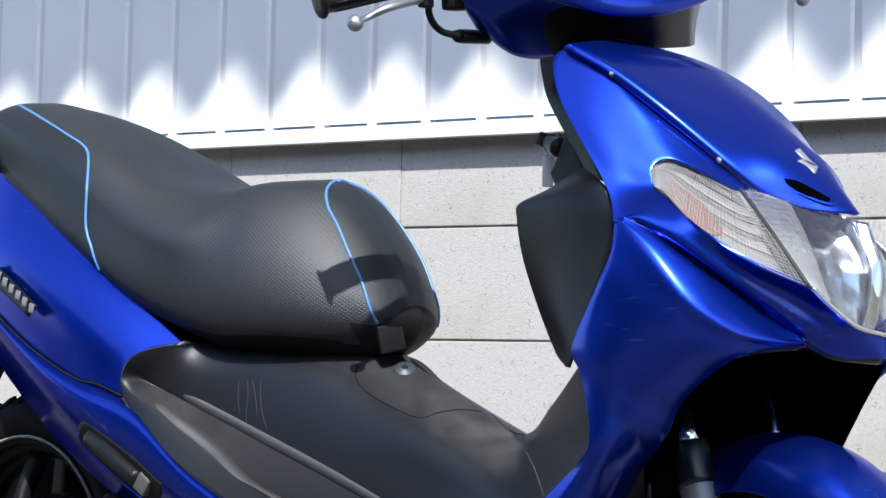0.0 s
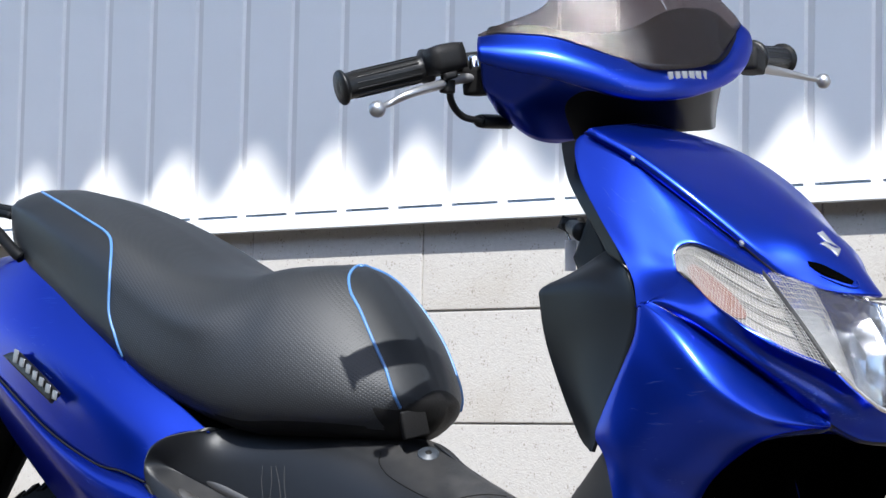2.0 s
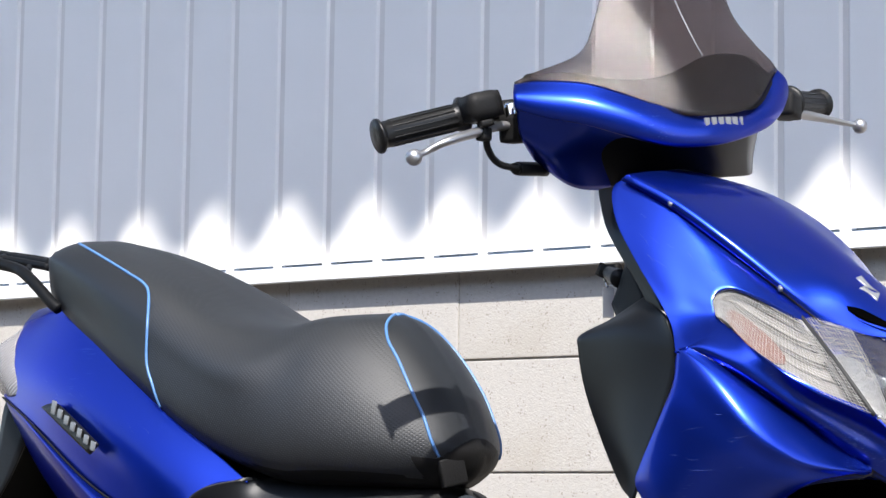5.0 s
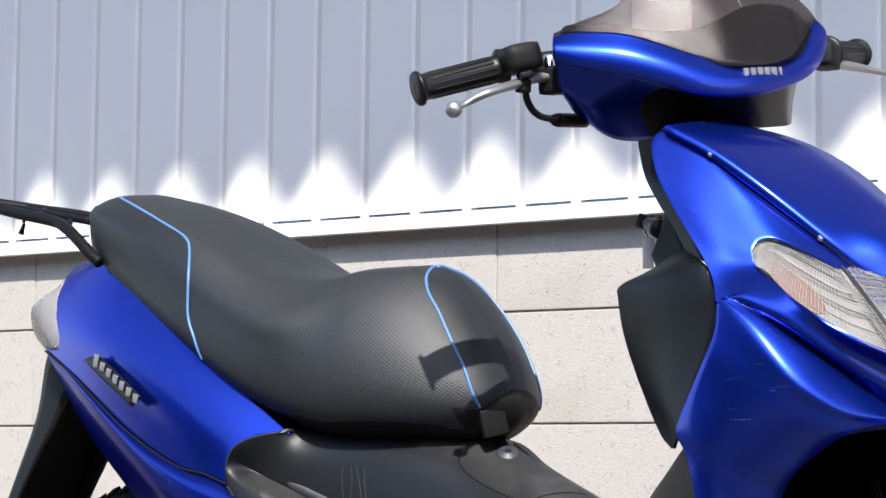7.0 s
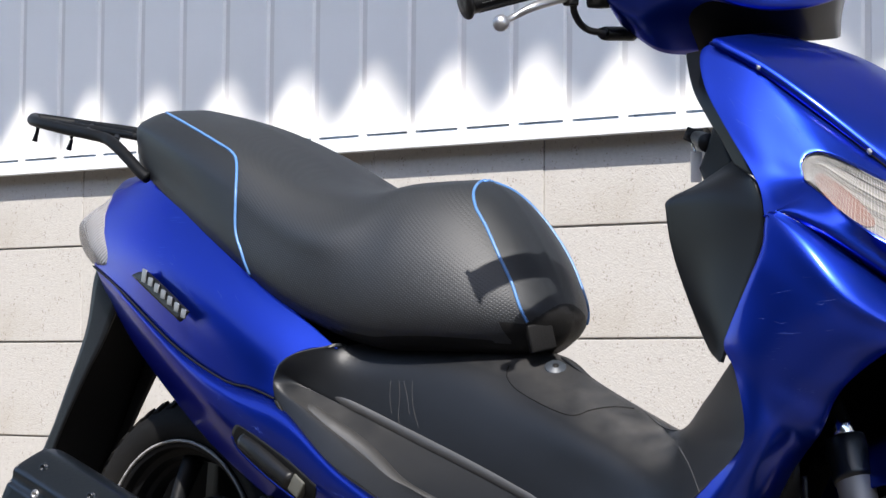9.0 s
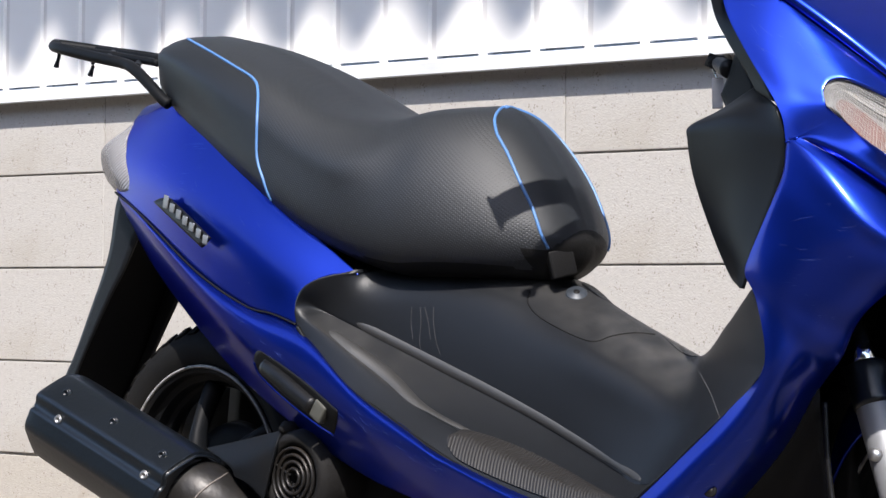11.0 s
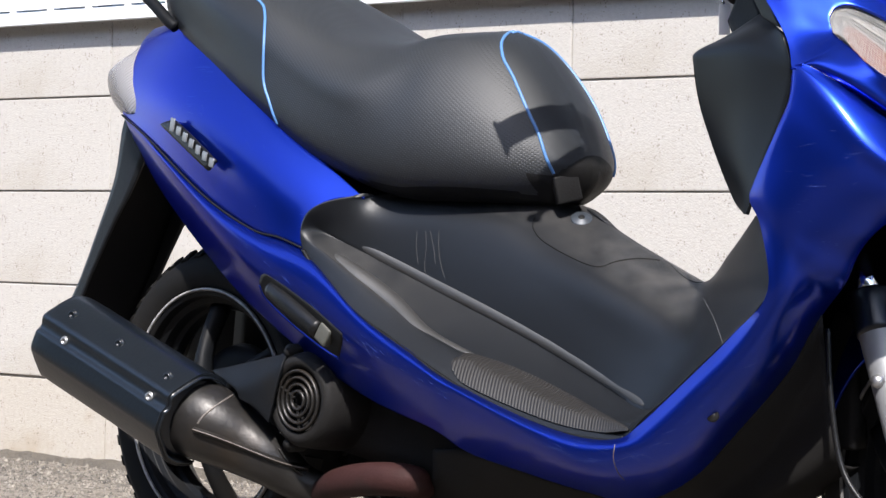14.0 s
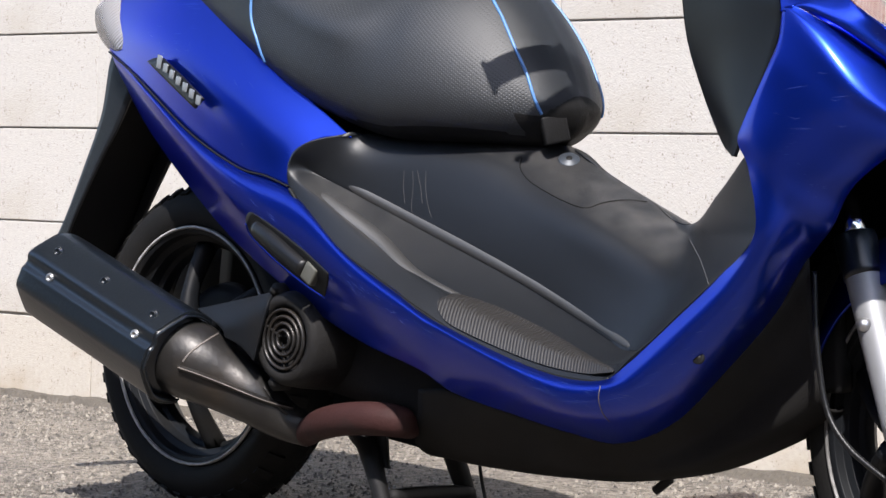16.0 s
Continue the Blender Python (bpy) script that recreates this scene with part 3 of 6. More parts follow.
shield_rows_down = [
    [(1.165, -0.218, 0.582), (1.185, -0.223, 0.579), (1.229, -0.224, 0.545), (1.266, -0.202, 0.523), (1.288, -0.168, 0.512), (1.285, -0.149, 0.518)],
    [(1.147, -0.215, 0.552), (1.171, -0.223, 0.548), (1.209, -0.225, 0.522), (1.241, -0.208, 0.502), (1.265, -0.176, 0.491), (1.259, -0.157, 0.495)],
    [(1.139, -0.213, 0.531), (1.166, -0.222, 0.526), (1.202, -0.224, 0.503), (1.226, -0.207, 0.486), (1.245, -0.172, 0.472), (1.241, -0.155, 0.473)],
    [(1.159, -0.218, 0.501), (1.182, -0.223, 0.493), (1.205, -0.220, 0.478), (1.220, -0.200, 0.461), (1.226, -0.166, 0.443), (1.221, -0.149, 0.442)]]
body_rows = strip_rows + strip_rows_low + skirt_rows_low + skirt_rows_high + shield_rows_down[::-1] + shield_rows_crest[::-1]
body_rows = [[tuple(p) for p in spline(r, 7)] for r in body_rows]
part("leg_shield", shell(body_rows, 230, 60, relax=5), BLUE, scooter, "glossy metallic blue side skirt and leg shield with a sharp crest", bevel=0.001)
part("leg_shield", mirrored(shell(body_rows, 110, 26)), BLUE, scooter, "glossy metallic blue side skirt and leg shield")
# the cowl wraps round the lamp: lines from the lamp's rim outwards
cowl_rows_up = [
    [(1.290, -0.086, 0.702), (1.290, -0.083, 0.704), (1.288, -0.078, 0.706), (1.286, -0.071, 0.708)],
    [(1.275, -0.107, 0.712), (1.271, -0.104, 0.719), (1.265, -0.100, 0.727), (1.256, -0.094, 0.737)],
    [(1.251, -0.127, 0.729), (1.241, -0.123, 0.743), (1.225, -0.120, 0.761), (1.206, -0.118, 0.781)],
    [(1.231, -0.141, 0.740), (1.211, -0.137, 0.763), (1.181, -0.137, 0.794), (1.146, -0.134, 0.829)],
    [(1.218, -0.149, 0.744), (1.189, -0.146, 0.776), (1.146, -0.144, 0.821), (1.090, -0.139, 0.870)],
    [(1.208, -0.157, 0.741), (1.171, -0.155, 0.779), (1.118, -0.154, 0.826), (1.054, -0.147, 0.869)],
    [(1.205, -0.163, 0.733), (1.171, -0.165, 0.761), (1.126, -0.169, 0.793), (1.073, -0.167, 0.826)],
    [(1.207, -0.167, 0.724), (1.182, -0.174, 0.735), (1.152, -0.181, 0.750), (1.113, -0.180, 0.775)]]
cowl_rows_down = [
    [(1.214, -0.170, 0.712), (1.197, -0.178, 0.711), (1.182, -0.188, 0.709), (1.169, -0.195, 0.710)],
    [(1.232, -0.176, 0.700), (1.222, -0.192, 0.690), (1.209, -0.205, 0.681), (1.191, -0.210, 0.671)],
    [(1.252, -0.182, 0.689), (1.241, -0.192, 0.682), (1.228, -0.205, 0.676), (1.210, -0.209, 0.675)],
    [(1.282, -0.189, 0.668), (1.277, -0.195, 0.659), (1.270, -0.198, 0.648), (1.262, -0.186, 0.641)],
    [(1.340, -0.169, 0.627), (1.324, -0.156, 0.619), (1.317, -0.162, 0.608), (1.306, -0.144, 0.599)],
    [(1.381, -0.121, 0.603), (1.357, -0.099, 0.593), (1.351, -0.106, 0.575), (1.342, -0.102, 0.563)],
    [(1.394, -0.061, 0.568), (1.388, -0.059, 0.556), (1.382, -0.058, 0.546), (1.373, -0.056, 0.534)],
    [(1.399, 0.000, 0.558), (1.399, 0.000, 0.548), (1.399, 0.000, 0.540), (1.399, 0.000, 0.533)]]
corner_in, corner_out = [[tuple(Vector(a).lerp(Vector(b), u)) for a, b in zip(cowl_rows_down[k], cowl_rows_down[k + 1])] for k, u in ((0, 0.9), (1, 0.12))]
cowl_rows_side = cowl_rows_up + cowl_rows_down[:1] + [corner_in, cowl_rows_down[1], corner_out] + cowl_rows_down[2:]
part("front_cowl", shell(cowl_rows_side, 130, 30, relax=8), BLUE, scooter, "glossy metallic blue front cowl", bevel=0.0015)
part("front_cowl", mirrored(shell(cowl_rows_side, 90, 20)), BLUE, scooter, "glossy metallic blue front cowl")
part("arch_lip", tube([(1.287, -0.147, 0.535), (1.310, -0.124, 0.544), (1.339, -0.088, 0.550), (1.346, -0.072, 0.553), (1.361, -0.036, 0.541), (1.379, 0.019, 0.538)], 0.011, n=40, sides=12), RUBBER, scooter, "black inner lip of the wheel arch")


def both(rows):
    """Rows that end on the middle plane, carried over to the other side."""
    return [r + [(x, -y, z) for x, y, z in r[-2::-1]] for r in rows]


hood_rows = both([
    [(1.067, -0.149, 0.876), (1.077, -0.149, 0.877), (1.074, -0.099, 0.886)] + [(1.051, 0.000, 0.899)],
    [(1.127, -0.140, 0.841), (1.136, -0.139, 0.846)] + [(1.131, -0.068, 0.866), (1.129, 0.000, 0.874)],
    [(1.188, -0.127, 0.796), (1.196, -0.125, 0.802)] + [(1.195, -0.064, 0.822), (1.196, 0.000, 0.834)],
    [(1.247, -0.103, 0.746), (1.253, -0.099, 0.751)] + [(1.259, -0.054, 0.772), (1.261, 0.000, 0.786)],
    [(1.273, -0.086, 0.720), (1.279, -0.082, 0.725)] + [(1.301, -0.048, 0.738), (1.309, 0.000, 0.744)],
    [(1.287, -0.076, 0.706), (1.294, -0.071, 0.707)] + [(1.323, -0.046, 0.694), (1.359, 0.000, 0.690)]])
part("front_hood", shell(hood_rows, 40, 40, out=(1, 0, 0.5), lift=0.003), BLUE, scooter, "dark metallic blue centre hood", bevel=0.001)

part("hood_seam", tube([(1.067, -0.148, 0.875), (1.097, -0.143, 0.862), (1.128, -0.140, 0.843), (1.189, -0.128, 0.797), (1.248, -0.104, 0.746), (1.271, -0.089, 0.723), (1.288, -0.077, 0.706)], 0.0024, n=70, sides=8), DARK, scooter, "dark seam between hood and cowl")
for at in [(1.133, -0.146, 0.842), (1.254, -0.108, 0.744)]:
    part("seam_clip", box((0.007, 0.004, 0.005), pose(*at, 0, 35, -30), 0.0015), LETTER, scooter, "small pale clip in the hood seam")
HOOD_TREE = tree_of([o for o in scooter.children if o.name == "front_hood"][0])
# near-black colour that stands in for shade inside recesses
SHADE_BLACK = material("near-black painted shade", (0.001, 0.001, 0.001), rough=0.9, spec=0.0)
# flat patches on the hood paint the darkness of vent slots, not cut through
for upper_edge, lower_edge in (([(1.290, -0.040, 0.727), (1.310, -0.040, 0.724), (1.335, -0.040, 0.715), (1.358, -0.040, 0.705)], [(1.292, -0.040, 0.722), (1.307, -0.040, 0.714), (1.332, -0.040, 0.706), (1.355, -0.040, 0.701)]), ([(1.329, 0.030, 0.719), (1.335, 0.030, 0.716), (1.340, 0.030, 0.710)], [(1.329, 0.030, 0.714), (1.333, 0.030, 0.709), (1.339, 0.030, 0.707)])):
    slot = [laid(HOOD_TREE, upper_edge, 0.0, 10), laid(HOOD_TREE, lower_edge, 0.0, 10)]
    if all(len(r) == 10 for r in slot):
        part("hood_vent", shell([slot[0], [a.lerp(b, 0.5) for a, b in zip(*slot)], slot[1]], 8, 16, thick=0.002, out=(1, -0.3, 0.5), lift=0.0008), SHADE_BLACK, scooter, "slot vent, its dark inside painted as a flat patch")
part("vent_lip", tube(laid(HOOD_TREE, [(1.306, -0.040, 0.712), (1.332, -0.040, 0.704), (1.353, -0.040, 0.699), (1.363, -0.040, 0.700), (1.363, -0.040, 0.706)], -0.0006, 20), [0.001, 0.0026, 0.003, 0.0026, 0.001], n=30, sides=10), BLUE, scooter, "raised blue vent lip")
for rows in ([[(1.275, 0.000, 0.761), (1.284, 0.000, 0.764)], [(1.288, 0.000, 0.751), (1.298, 0.000, 0.750)], [(1.298, 0.000, 0.750), (1.309, 0.000, 0.744)]],
             [[(1.277, 0.000, 0.749), (1.285, 0.000, 0.751)], [(1.292, 0.000, 0.742), (1.296, 0.000, 0.745)], [(1.302, 0.000, 0.734), (1.309, 0.000, 0.743)]]):
    flat = [laid(HOOD_TREE, r, 0.0, 3) for r in rows]
    if all(len(r) == 3 for r in flat):
        part("hood_mark", shell(flat, 8, 5, thick=0.002, out=(1, 0, 0.4), lift=0.0012), LETTER, scooter, "raised silver mark")

# headlight unit: indicator and lamp behind clear lenses
flasher = [
    [(1.203, -0.150, 0.743), (1.202, -0.160, 0.728), (1.217, -0.174, 0.711)],
    [(1.214, -0.138, 0.746), (1.221, -0.156, 0.725), (1.235, -0.180, 0.704)],
    [(1.242, -0.116, 0.733), (1.261, -0.155, 0.698), (1.281, -0.188, 0.670)],
    [(1.269, -0.099, 0.716), (1.314, -0.144, 0.668), (1.340, -0.168, 0.629)],
    [(1.272, -0.097, 0.715), (1.342, -0.130, 0.659), (1.386, -0.128, 0.604)]]
lamp = [
    [(1.273, -0.096, 0.715), (1.342, -0.129, 0.659), (1.389, -0.126, 0.603)],
    [(1.304, -0.056, 0.707), (1.359, -0.094, 0.655), (1.389, -0.090, 0.585)],
    [(1.339, -0.020, 0.694), (1.376, -0.044, 0.633), (1.395, -0.050, 0.566)],
    [(1.391, 0.000, 0.682), (1.413, 0.000, 0.623), (1.402, -0.000, 0.558)]]


def set_back(rows, by, shrink):
    """The same patch, drawn in towards its middle and moved inwards."""
    pts = [Vector(p) for r in rows for p in r]
    mid = sum(pts, Vector()) / len(pts)
    return [[Vector(p).lerp(mid, shrink) + Vector(by) for p in r] for r in rows]


def faceted():
    m = material("silvered reflector", (0.55, 0.56, 0.58), rough=0.22, metal=1.0, vary=0.05)
    nt = m.node_tree
    tex = nt.nodes.new("ShaderNodeTexCoord")
    vor = nt.nodes.new("ShaderNodeTexVoronoi")
    vor.inputs["Scale"].default_value = 32
    nt.links.new(tex.outputs["Object"], vor.inputs["Vector"])
    bump = nt.nodes.new("ShaderNodeBump")
    bump.inputs["Distance"].default_value = 0.004
    nt.links.new(vor.outputs["Distance"], bump.inputs["Height"])
    nt.links.new(bump.outputs[0], nt.nodes["Principled BSDF"].inputs["Normal"])
    return m


def clear_lens(name, scale, cross, alpha):
    """Clear moulded plastic with fine ribs, over what stands behind it."""
    m = bpy.data.materials.new(name)
    m.use_nodes = True
    nt = m.node_tree
    b = nt.nodes["Principled BSDF"]
    b.inputs["Base Color"].default_value = (0.22, 0.22, 0.22, 1)
    b.inputs["Roughness"].default_value = 0.1
    t = nt.nodes.new("ShaderNodeBsdfTransparent")
    mix = nt.nodes.new("ShaderNodeMixShader")
    tex = nt.nodes.new("ShaderNodeTexCoord")
    height = None
    for direction in (("X", "Z") if cross else ("X",)):
        wave = nt.nodes.new("ShaderNodeTexWave")
        wave.bands_direction = direction
        wave.inputs["Scale"].default_value = scale
        nt.links.new(tex.outputs["Object"], wave.inputs["Vector"])
        if height is None:
            height = wave.outputs["Fac"]
        else:
            add = nt.nodes.new("ShaderNodeMath")
            add.operation = "MAXIMUM"
            nt.links.new(height, add.inputs[0])
            nt.links.new(wave.outputs["Fac"], add.inputs[1])
            height = add.outputs[0]
    bump = nt.nodes.new("ShaderNodeBump")
    bump.inputs["Distance"].default_value = 0.0009
    nt.links.new(height, bump.inputs["Height"])
    nt.links.new(bump.outputs[0], b.inputs["Normal"])
    fac = nt.nodes.new("ShaderNodeMapRange")
    fac.inputs[3].default_value, fac.inputs[4].default_value = alpha * 0.25, alpha * 1.6
    nt.links.new(height, fac.inputs[0])
    nt.links.new(fac.outputs[0], mix.inputs[0])
    nt.links.new(t.outputs[0], mix.inputs[1])
    nt.links.new(b.outputs[0], mix.inputs[2])
    nt.links.new(mix.outputs[0], nt.nodes["Material Output"].inputs[0])
    return m


def lens_ribs(rows, along_n, across_n, reach=1.0, r=0.00032):
    """Fine moulded ribs laid over a lens in both directions, as one mesh."""
    g = surface(rows, 121, 73)
    stop = int(120 * reach)
    lines = [[g[i][round(72 * (k + 0.5) / along_n)] for i in range(0, stop + 1, 10)] for k in range(along_n)]
    lines += [[g[round(stop * (k + 0.5) / across_n)][j] for j in range(0, 73, 9)] for k in range(across_n)]
    out = bmesh.new()
    for line in lines:
        one = tube([p + Vector((0.0006, -0.0008, 0)) for p in line], r, n=18, sides=4)
        me = bpy.data.meshes.new("rib")
        one.to_mesh(me)
        one.free()
        out.from_mesh(me)
        bpy.data.meshes.remove(me)
    return out


RIB = material("clear moulded rib", (0.42, 0.41, 0.39), rough=0.3, vary=0.3, scale=300)
REFLECTOR = faceted()
AMBER = material("amber indicator bulb cover", (0.17, 0.058, 0.033), rough=0.45, vary=0.25, scale=60)
headlight = part("headlight", shell(set_back(lamp, (-0.022, 0.014, 0), 0.02), 30, 24, thick=0.003), REFLECTOR, scooter, "clear headlight with faceted silver reflector")
part("headlight", mirrored(shell(set_back(lamp, (-0.022, 0.014, 0), 0.02), 30, 24, thick=0.003)), REFLECTOR, scooter, "clear headlight with faceted silver reflector")
part("lens", shell(lamp, 30, 24, thick=0.0025, lift=0.001), clear_lens("clear headlight lens", 55, False, 0.10), headlight)
part("lens_edge", tube([Vector(r[2]) for r in lamp], 0.003, n=40, sides=8), CHROME, headlight)
part("divider", tube(flasher[-1], 0.0026, n=20, sides=8), GREY, headlight)
indicator = part("front_indicator", shell(set_back(flasher, (-0.012, 0.012, 0), 0.05), 30, 20, thick=0.003), material("indicator reflector", (0.20, 0.19, 0.175), rough=0.35, metal=0.6, vary=0.3, scale=60), scooter, "clear ribbed front indicator with an amber bulb")
part("front_indicator", mirrored(shell(set_back(flasher, (-0.012, 0.012, 0), 0.05), 30, 20, thick=0.003)), REFLECTOR, scooter, "clear ribbed front indicator")
for line in ([(1.289, -0.106, 0.696), (1.340, -0.127, 0.653), (1.374, -0.122, 0.609)], [(1.280, -0.108, 0.695), (1.332, -0.130, 0.651), (1.366, -0.128, 0.609)]):
    part("shade_rib", tube(line, 0.0022, n=16, sides=8), DARK, indicator, "dark moulded rib")
STEPS = surface(set_back(flasher, (-0.008, 0.008, 0), 0.06), 41, 41)
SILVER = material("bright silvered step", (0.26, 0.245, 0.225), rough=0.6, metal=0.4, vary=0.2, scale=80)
# darker copy of the silvered step, with shade put into its colour
STEP_SHADE = material("silvered step with painted shade", (0.15, 0.14, 0.13), rough=0.6, metal=0.3, vary=0.3, scale=80)
for k, (v0, v1, u0, u1, mat) in enumerate(((1, 7, 2, 14, SILVER), (1, 6, 15, 30, STEP_SHADE), (8, 13, 3, 38, SILVER), (14, 16, 12, 38, STEP_SHADE), (17, 22, 14, 38, SILVER), (23, 25, 15, 38, STEP_SHADE), (26, 31, 17, 38, SILVER), (32, 39, 19, 37, SILVER))):
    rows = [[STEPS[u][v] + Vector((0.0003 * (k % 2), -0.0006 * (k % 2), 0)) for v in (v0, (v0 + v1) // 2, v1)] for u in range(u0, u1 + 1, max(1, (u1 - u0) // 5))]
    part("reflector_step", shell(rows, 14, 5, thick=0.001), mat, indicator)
part("bulb_cover", shell([[STEPS[u][v] + Vector((0.002, -0.004, 0)) for v in vs] for u, vs in ((9, (29, 30, 32, 33)), (11, (22, 27, 33, 38)), (15, (19, 26, 33, 40)), (20, (19, 26, 33, 40)), (24, (23, 28, 33, 38)), (26, (29, 30, 32, 33)))], 16, 14, thick=0.0015), AMBER, indicator, "faded amber bulb cover")
part("lens", shell(flasher, 30, 20, thick=0.0025, lift=0.001), clear_lens("ribbed indicator lens", 85, True, 0.06), indicator)

part("lens_rib", lens_ribs(flasher, 26, 56, r=0.00022), RIB, indicator, "fine ribs in the lens")["kind"] = "stuff"
part("lens_rib", lens_ribs(lamp, 16, 30, 0.36, r=0.0002), RIB, headlight, "fine ribs in the lens")["kind"] = "stuff"

# floor and tunnel cover
tunnel_rows = [
    [(0.442, -0.135, 0.537), (0.424, -0.160, 0.533), (0.404, -0.178, 0.525), (0.391, -0.187, 0.513), (0.381, -0.188, 0.498), (0.379, -0.189, 0.487), (0.381, -0.189, 0.476), (0.386, -0.189, 0.465)],
    [(0.459, -0.100, 0.541), (0.453, -0.124, 0.517), (0.430, -0.141, 0.500), (0.401, -0.151, 0.486), (0.400, -0.152, 0.483), (0.412, -0.176, 0.468), (0.413, -0.183, 0.465), (0.415, -0.192, 0.440)],
    [(0.548, -0.085, 0.539), (0.541, -0.106, 0.509), (0.516, -0.119, 0.478), (0.496, -0.128, 0.448), (0.493, -0.129, 0.444), (0.502, -0.167, 0.418), (0.504, -0.180, 0.415), (0.492, -0.200, 0.391)],
    [(0.620, -0.055, 0.534), (0.632, -0.085, 0.507), (0.621, -0.107, 0.458), (0.603, -0.120, 0.408), (0.600, -0.121, 0.404), (0.590, -0.167, 0.374), (0.594, -0.180, 0.372), (0.570, -0.206, 0.358)]]
floor_rows_mid = [
    [(0.709, 0.000, 0.528), (0.712, -0.078, 0.477), (0.717, -0.104, 0.422), (0.706, -0.114, 0.371), (0.703, -0.115, 0.367), (0.691, -0.167, 0.336), (0.694, -0.183, 0.335), (0.653, -0.212, 0.323)],
    [(0.773, 0.000, 0.494), (0.814, -0.085, 0.438), (0.805, -0.102, 0.387), (0.790, -0.111, 0.336), (0.787, -0.112, 0.333), (0.773, -0.168, 0.311), (0.775, -0.183, 0.310), (0.744, -0.210, 0.288)],
    [(0.838, 0.000, 0.464), (0.886, -0.085, 0.410), (0.877, -0.104, 0.359), (0.864, -0.118, 0.309), (0.862, -0.119, 0.306), (0.861, -0.169, 0.286), (0.864, -0.184, 0.286), (0.855, -0.205, 0.260)],
    [(0.902, 0.000, 0.437), (0.970, -0.094, 0.380), (0.957, -0.118, 0.334), (0.940, -0.139, 0.288), (0.937, -0.138, 0.286), (0.942, -0.176, 0.275), (0.943, -0.185, 0.274), (0.938, -0.200, 0.254)]]
floor_rows_front = [
    [(0.987, -0.055, 0.474), (1.071, -0.145, 0.419), (1.052, -0.160, 0.373), (1.016, -0.168, 0.330), (0.997, -0.170, 0.313), (0.977, -0.184, 0.292), (0.960, -0.188, 0.279), (0.947, -0.200, 0.257)],
    [(1.075, -0.120, 0.516), (1.165, -0.195, 0.458), (1.140, -0.200, 0.411), (1.091, -0.200, 0.370), (1.053, -0.200, 0.340), (1.017, -0.200, 0.310), (0.984, -0.200, 0.286), (0.955, -0.200, 0.260)]]
floor_rows = tunnel_rows + floor_rows_mid + floor_rows_front
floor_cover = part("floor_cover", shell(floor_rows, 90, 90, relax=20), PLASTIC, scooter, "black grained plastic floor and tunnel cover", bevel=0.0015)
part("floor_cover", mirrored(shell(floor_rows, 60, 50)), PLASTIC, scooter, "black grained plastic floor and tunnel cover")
FLOOR_TREE = tree_of(floor_cover)
# seams of the tunnel lid, the fuel lock and the foot mat
part("lid_seam", tube(laid(FLOOR_TREE, [(0.650, -0.030, 0.514), (0.666, -0.050, 0.501), (0.691, -0.060, 0.485), (0.730, -0.060, 0.468), (0.768, -0.060, 0.456), (0.782, -0.050, 0.454), (0.796, -0.040, 0.460), (0.815, -0.020, 0.464), (0.841, -0.010, 0.462)], 0.0), 0.0012, n=60, sides=6), DARK, floor_cover)
part("lid_seam", tube(laid(FLOOR_TREE, [(0.944, -0.050, 0.418), (0.982, -0.080, 0.400), (1.007, -0.100, 0.381), (1.028, -0.120, 0.368)], 0.0), 0.0006, n=30, sides=6), material("grey scuffed plastic", (0.05, 0.05, 0.05), rough=0.5), floor_cover)
ridge = tube(laid(FLOOR_TREE, [(0.419, -0.165, 0.486), (0.473, -0.157, 0.466), (0.569, -0.148, 0.430), (0.665, -0.143, 0.396), (0.759, -0.140, 0.362), (0.852, -0.140, 0.325), (0.945, -0.155, 0.293)], -0.0086, 40)[::3], [0.0050, 0.0104, 0.0108, 0.0106, 0.0100, 0.0085], n=90, sides=24)
part("floor_ridge", ridge, EDGE, floor_cover, "worn shiny moulded ridge")
crest = tube(laid(FLOOR_TREE, [(0.408, -0.172, 0.474), (0.435, -0.166, 0.456), (0.482, -0.160, 0.428), (0.531, -0.156, 0.402), (0.581, -0.154, 0.373), (0.632, -0.154, 0.349), (0.727, -0.152, 0.329), (0.821, -0.152, 0.303), (0.917, -0.160, 0.276)], -0.0115, 24)[::4], [0.005, 0.014, 0.017, 0.017, 0.016, 0.014, 0.012, 0.010, 0.006], n=90, sides=36)
part("floor_trim", tube([Vector(r[7]) + Vector((0.0, -0.001, 0.001)) for r in floor_rows], 0.0026, n=120, sides=10), RUBBER, floor_cover, "black rubber edge of the floor cover")
part("floor_crest", crest, EDGE, floor_cover, "worn shiny rounded floor edge")
for k, (x0, x1) in enumerate(((0.0, 0.004), (0.012, 0.010), (0.026, 0.029), (0.040, 0.041))):
    base = [Vector(p) + Vector((x0, 0, 0)) for p in [(0.544, -0.140, 0.492), (0.547, -0.140, 0.472), (0.554, -0.145, 0.450), (0.563, -0.150, 0.432)]]
    part("dried_drip", tube(laid(FLOOR_TREE, [p + Vector((0.0035 * math.sin(5 * i + 2 * k), 0, 0)) for i, p in enumerate(base[:3 + k % 2])], 0.0), 0.0004, n=30, sides=6), GREY, floor_cover, "pale dried drip mark")
lock_at = laid(FLOOR_TREE, [(0.711, -0.020, 0.515), (0.720, -0.020, 0.512), (0.726, -0.020, 0.509)], 0.0)
LOCK = along(lock_at[15], lock_at[15] + Vector((0.42, -0.45, 0.75)))
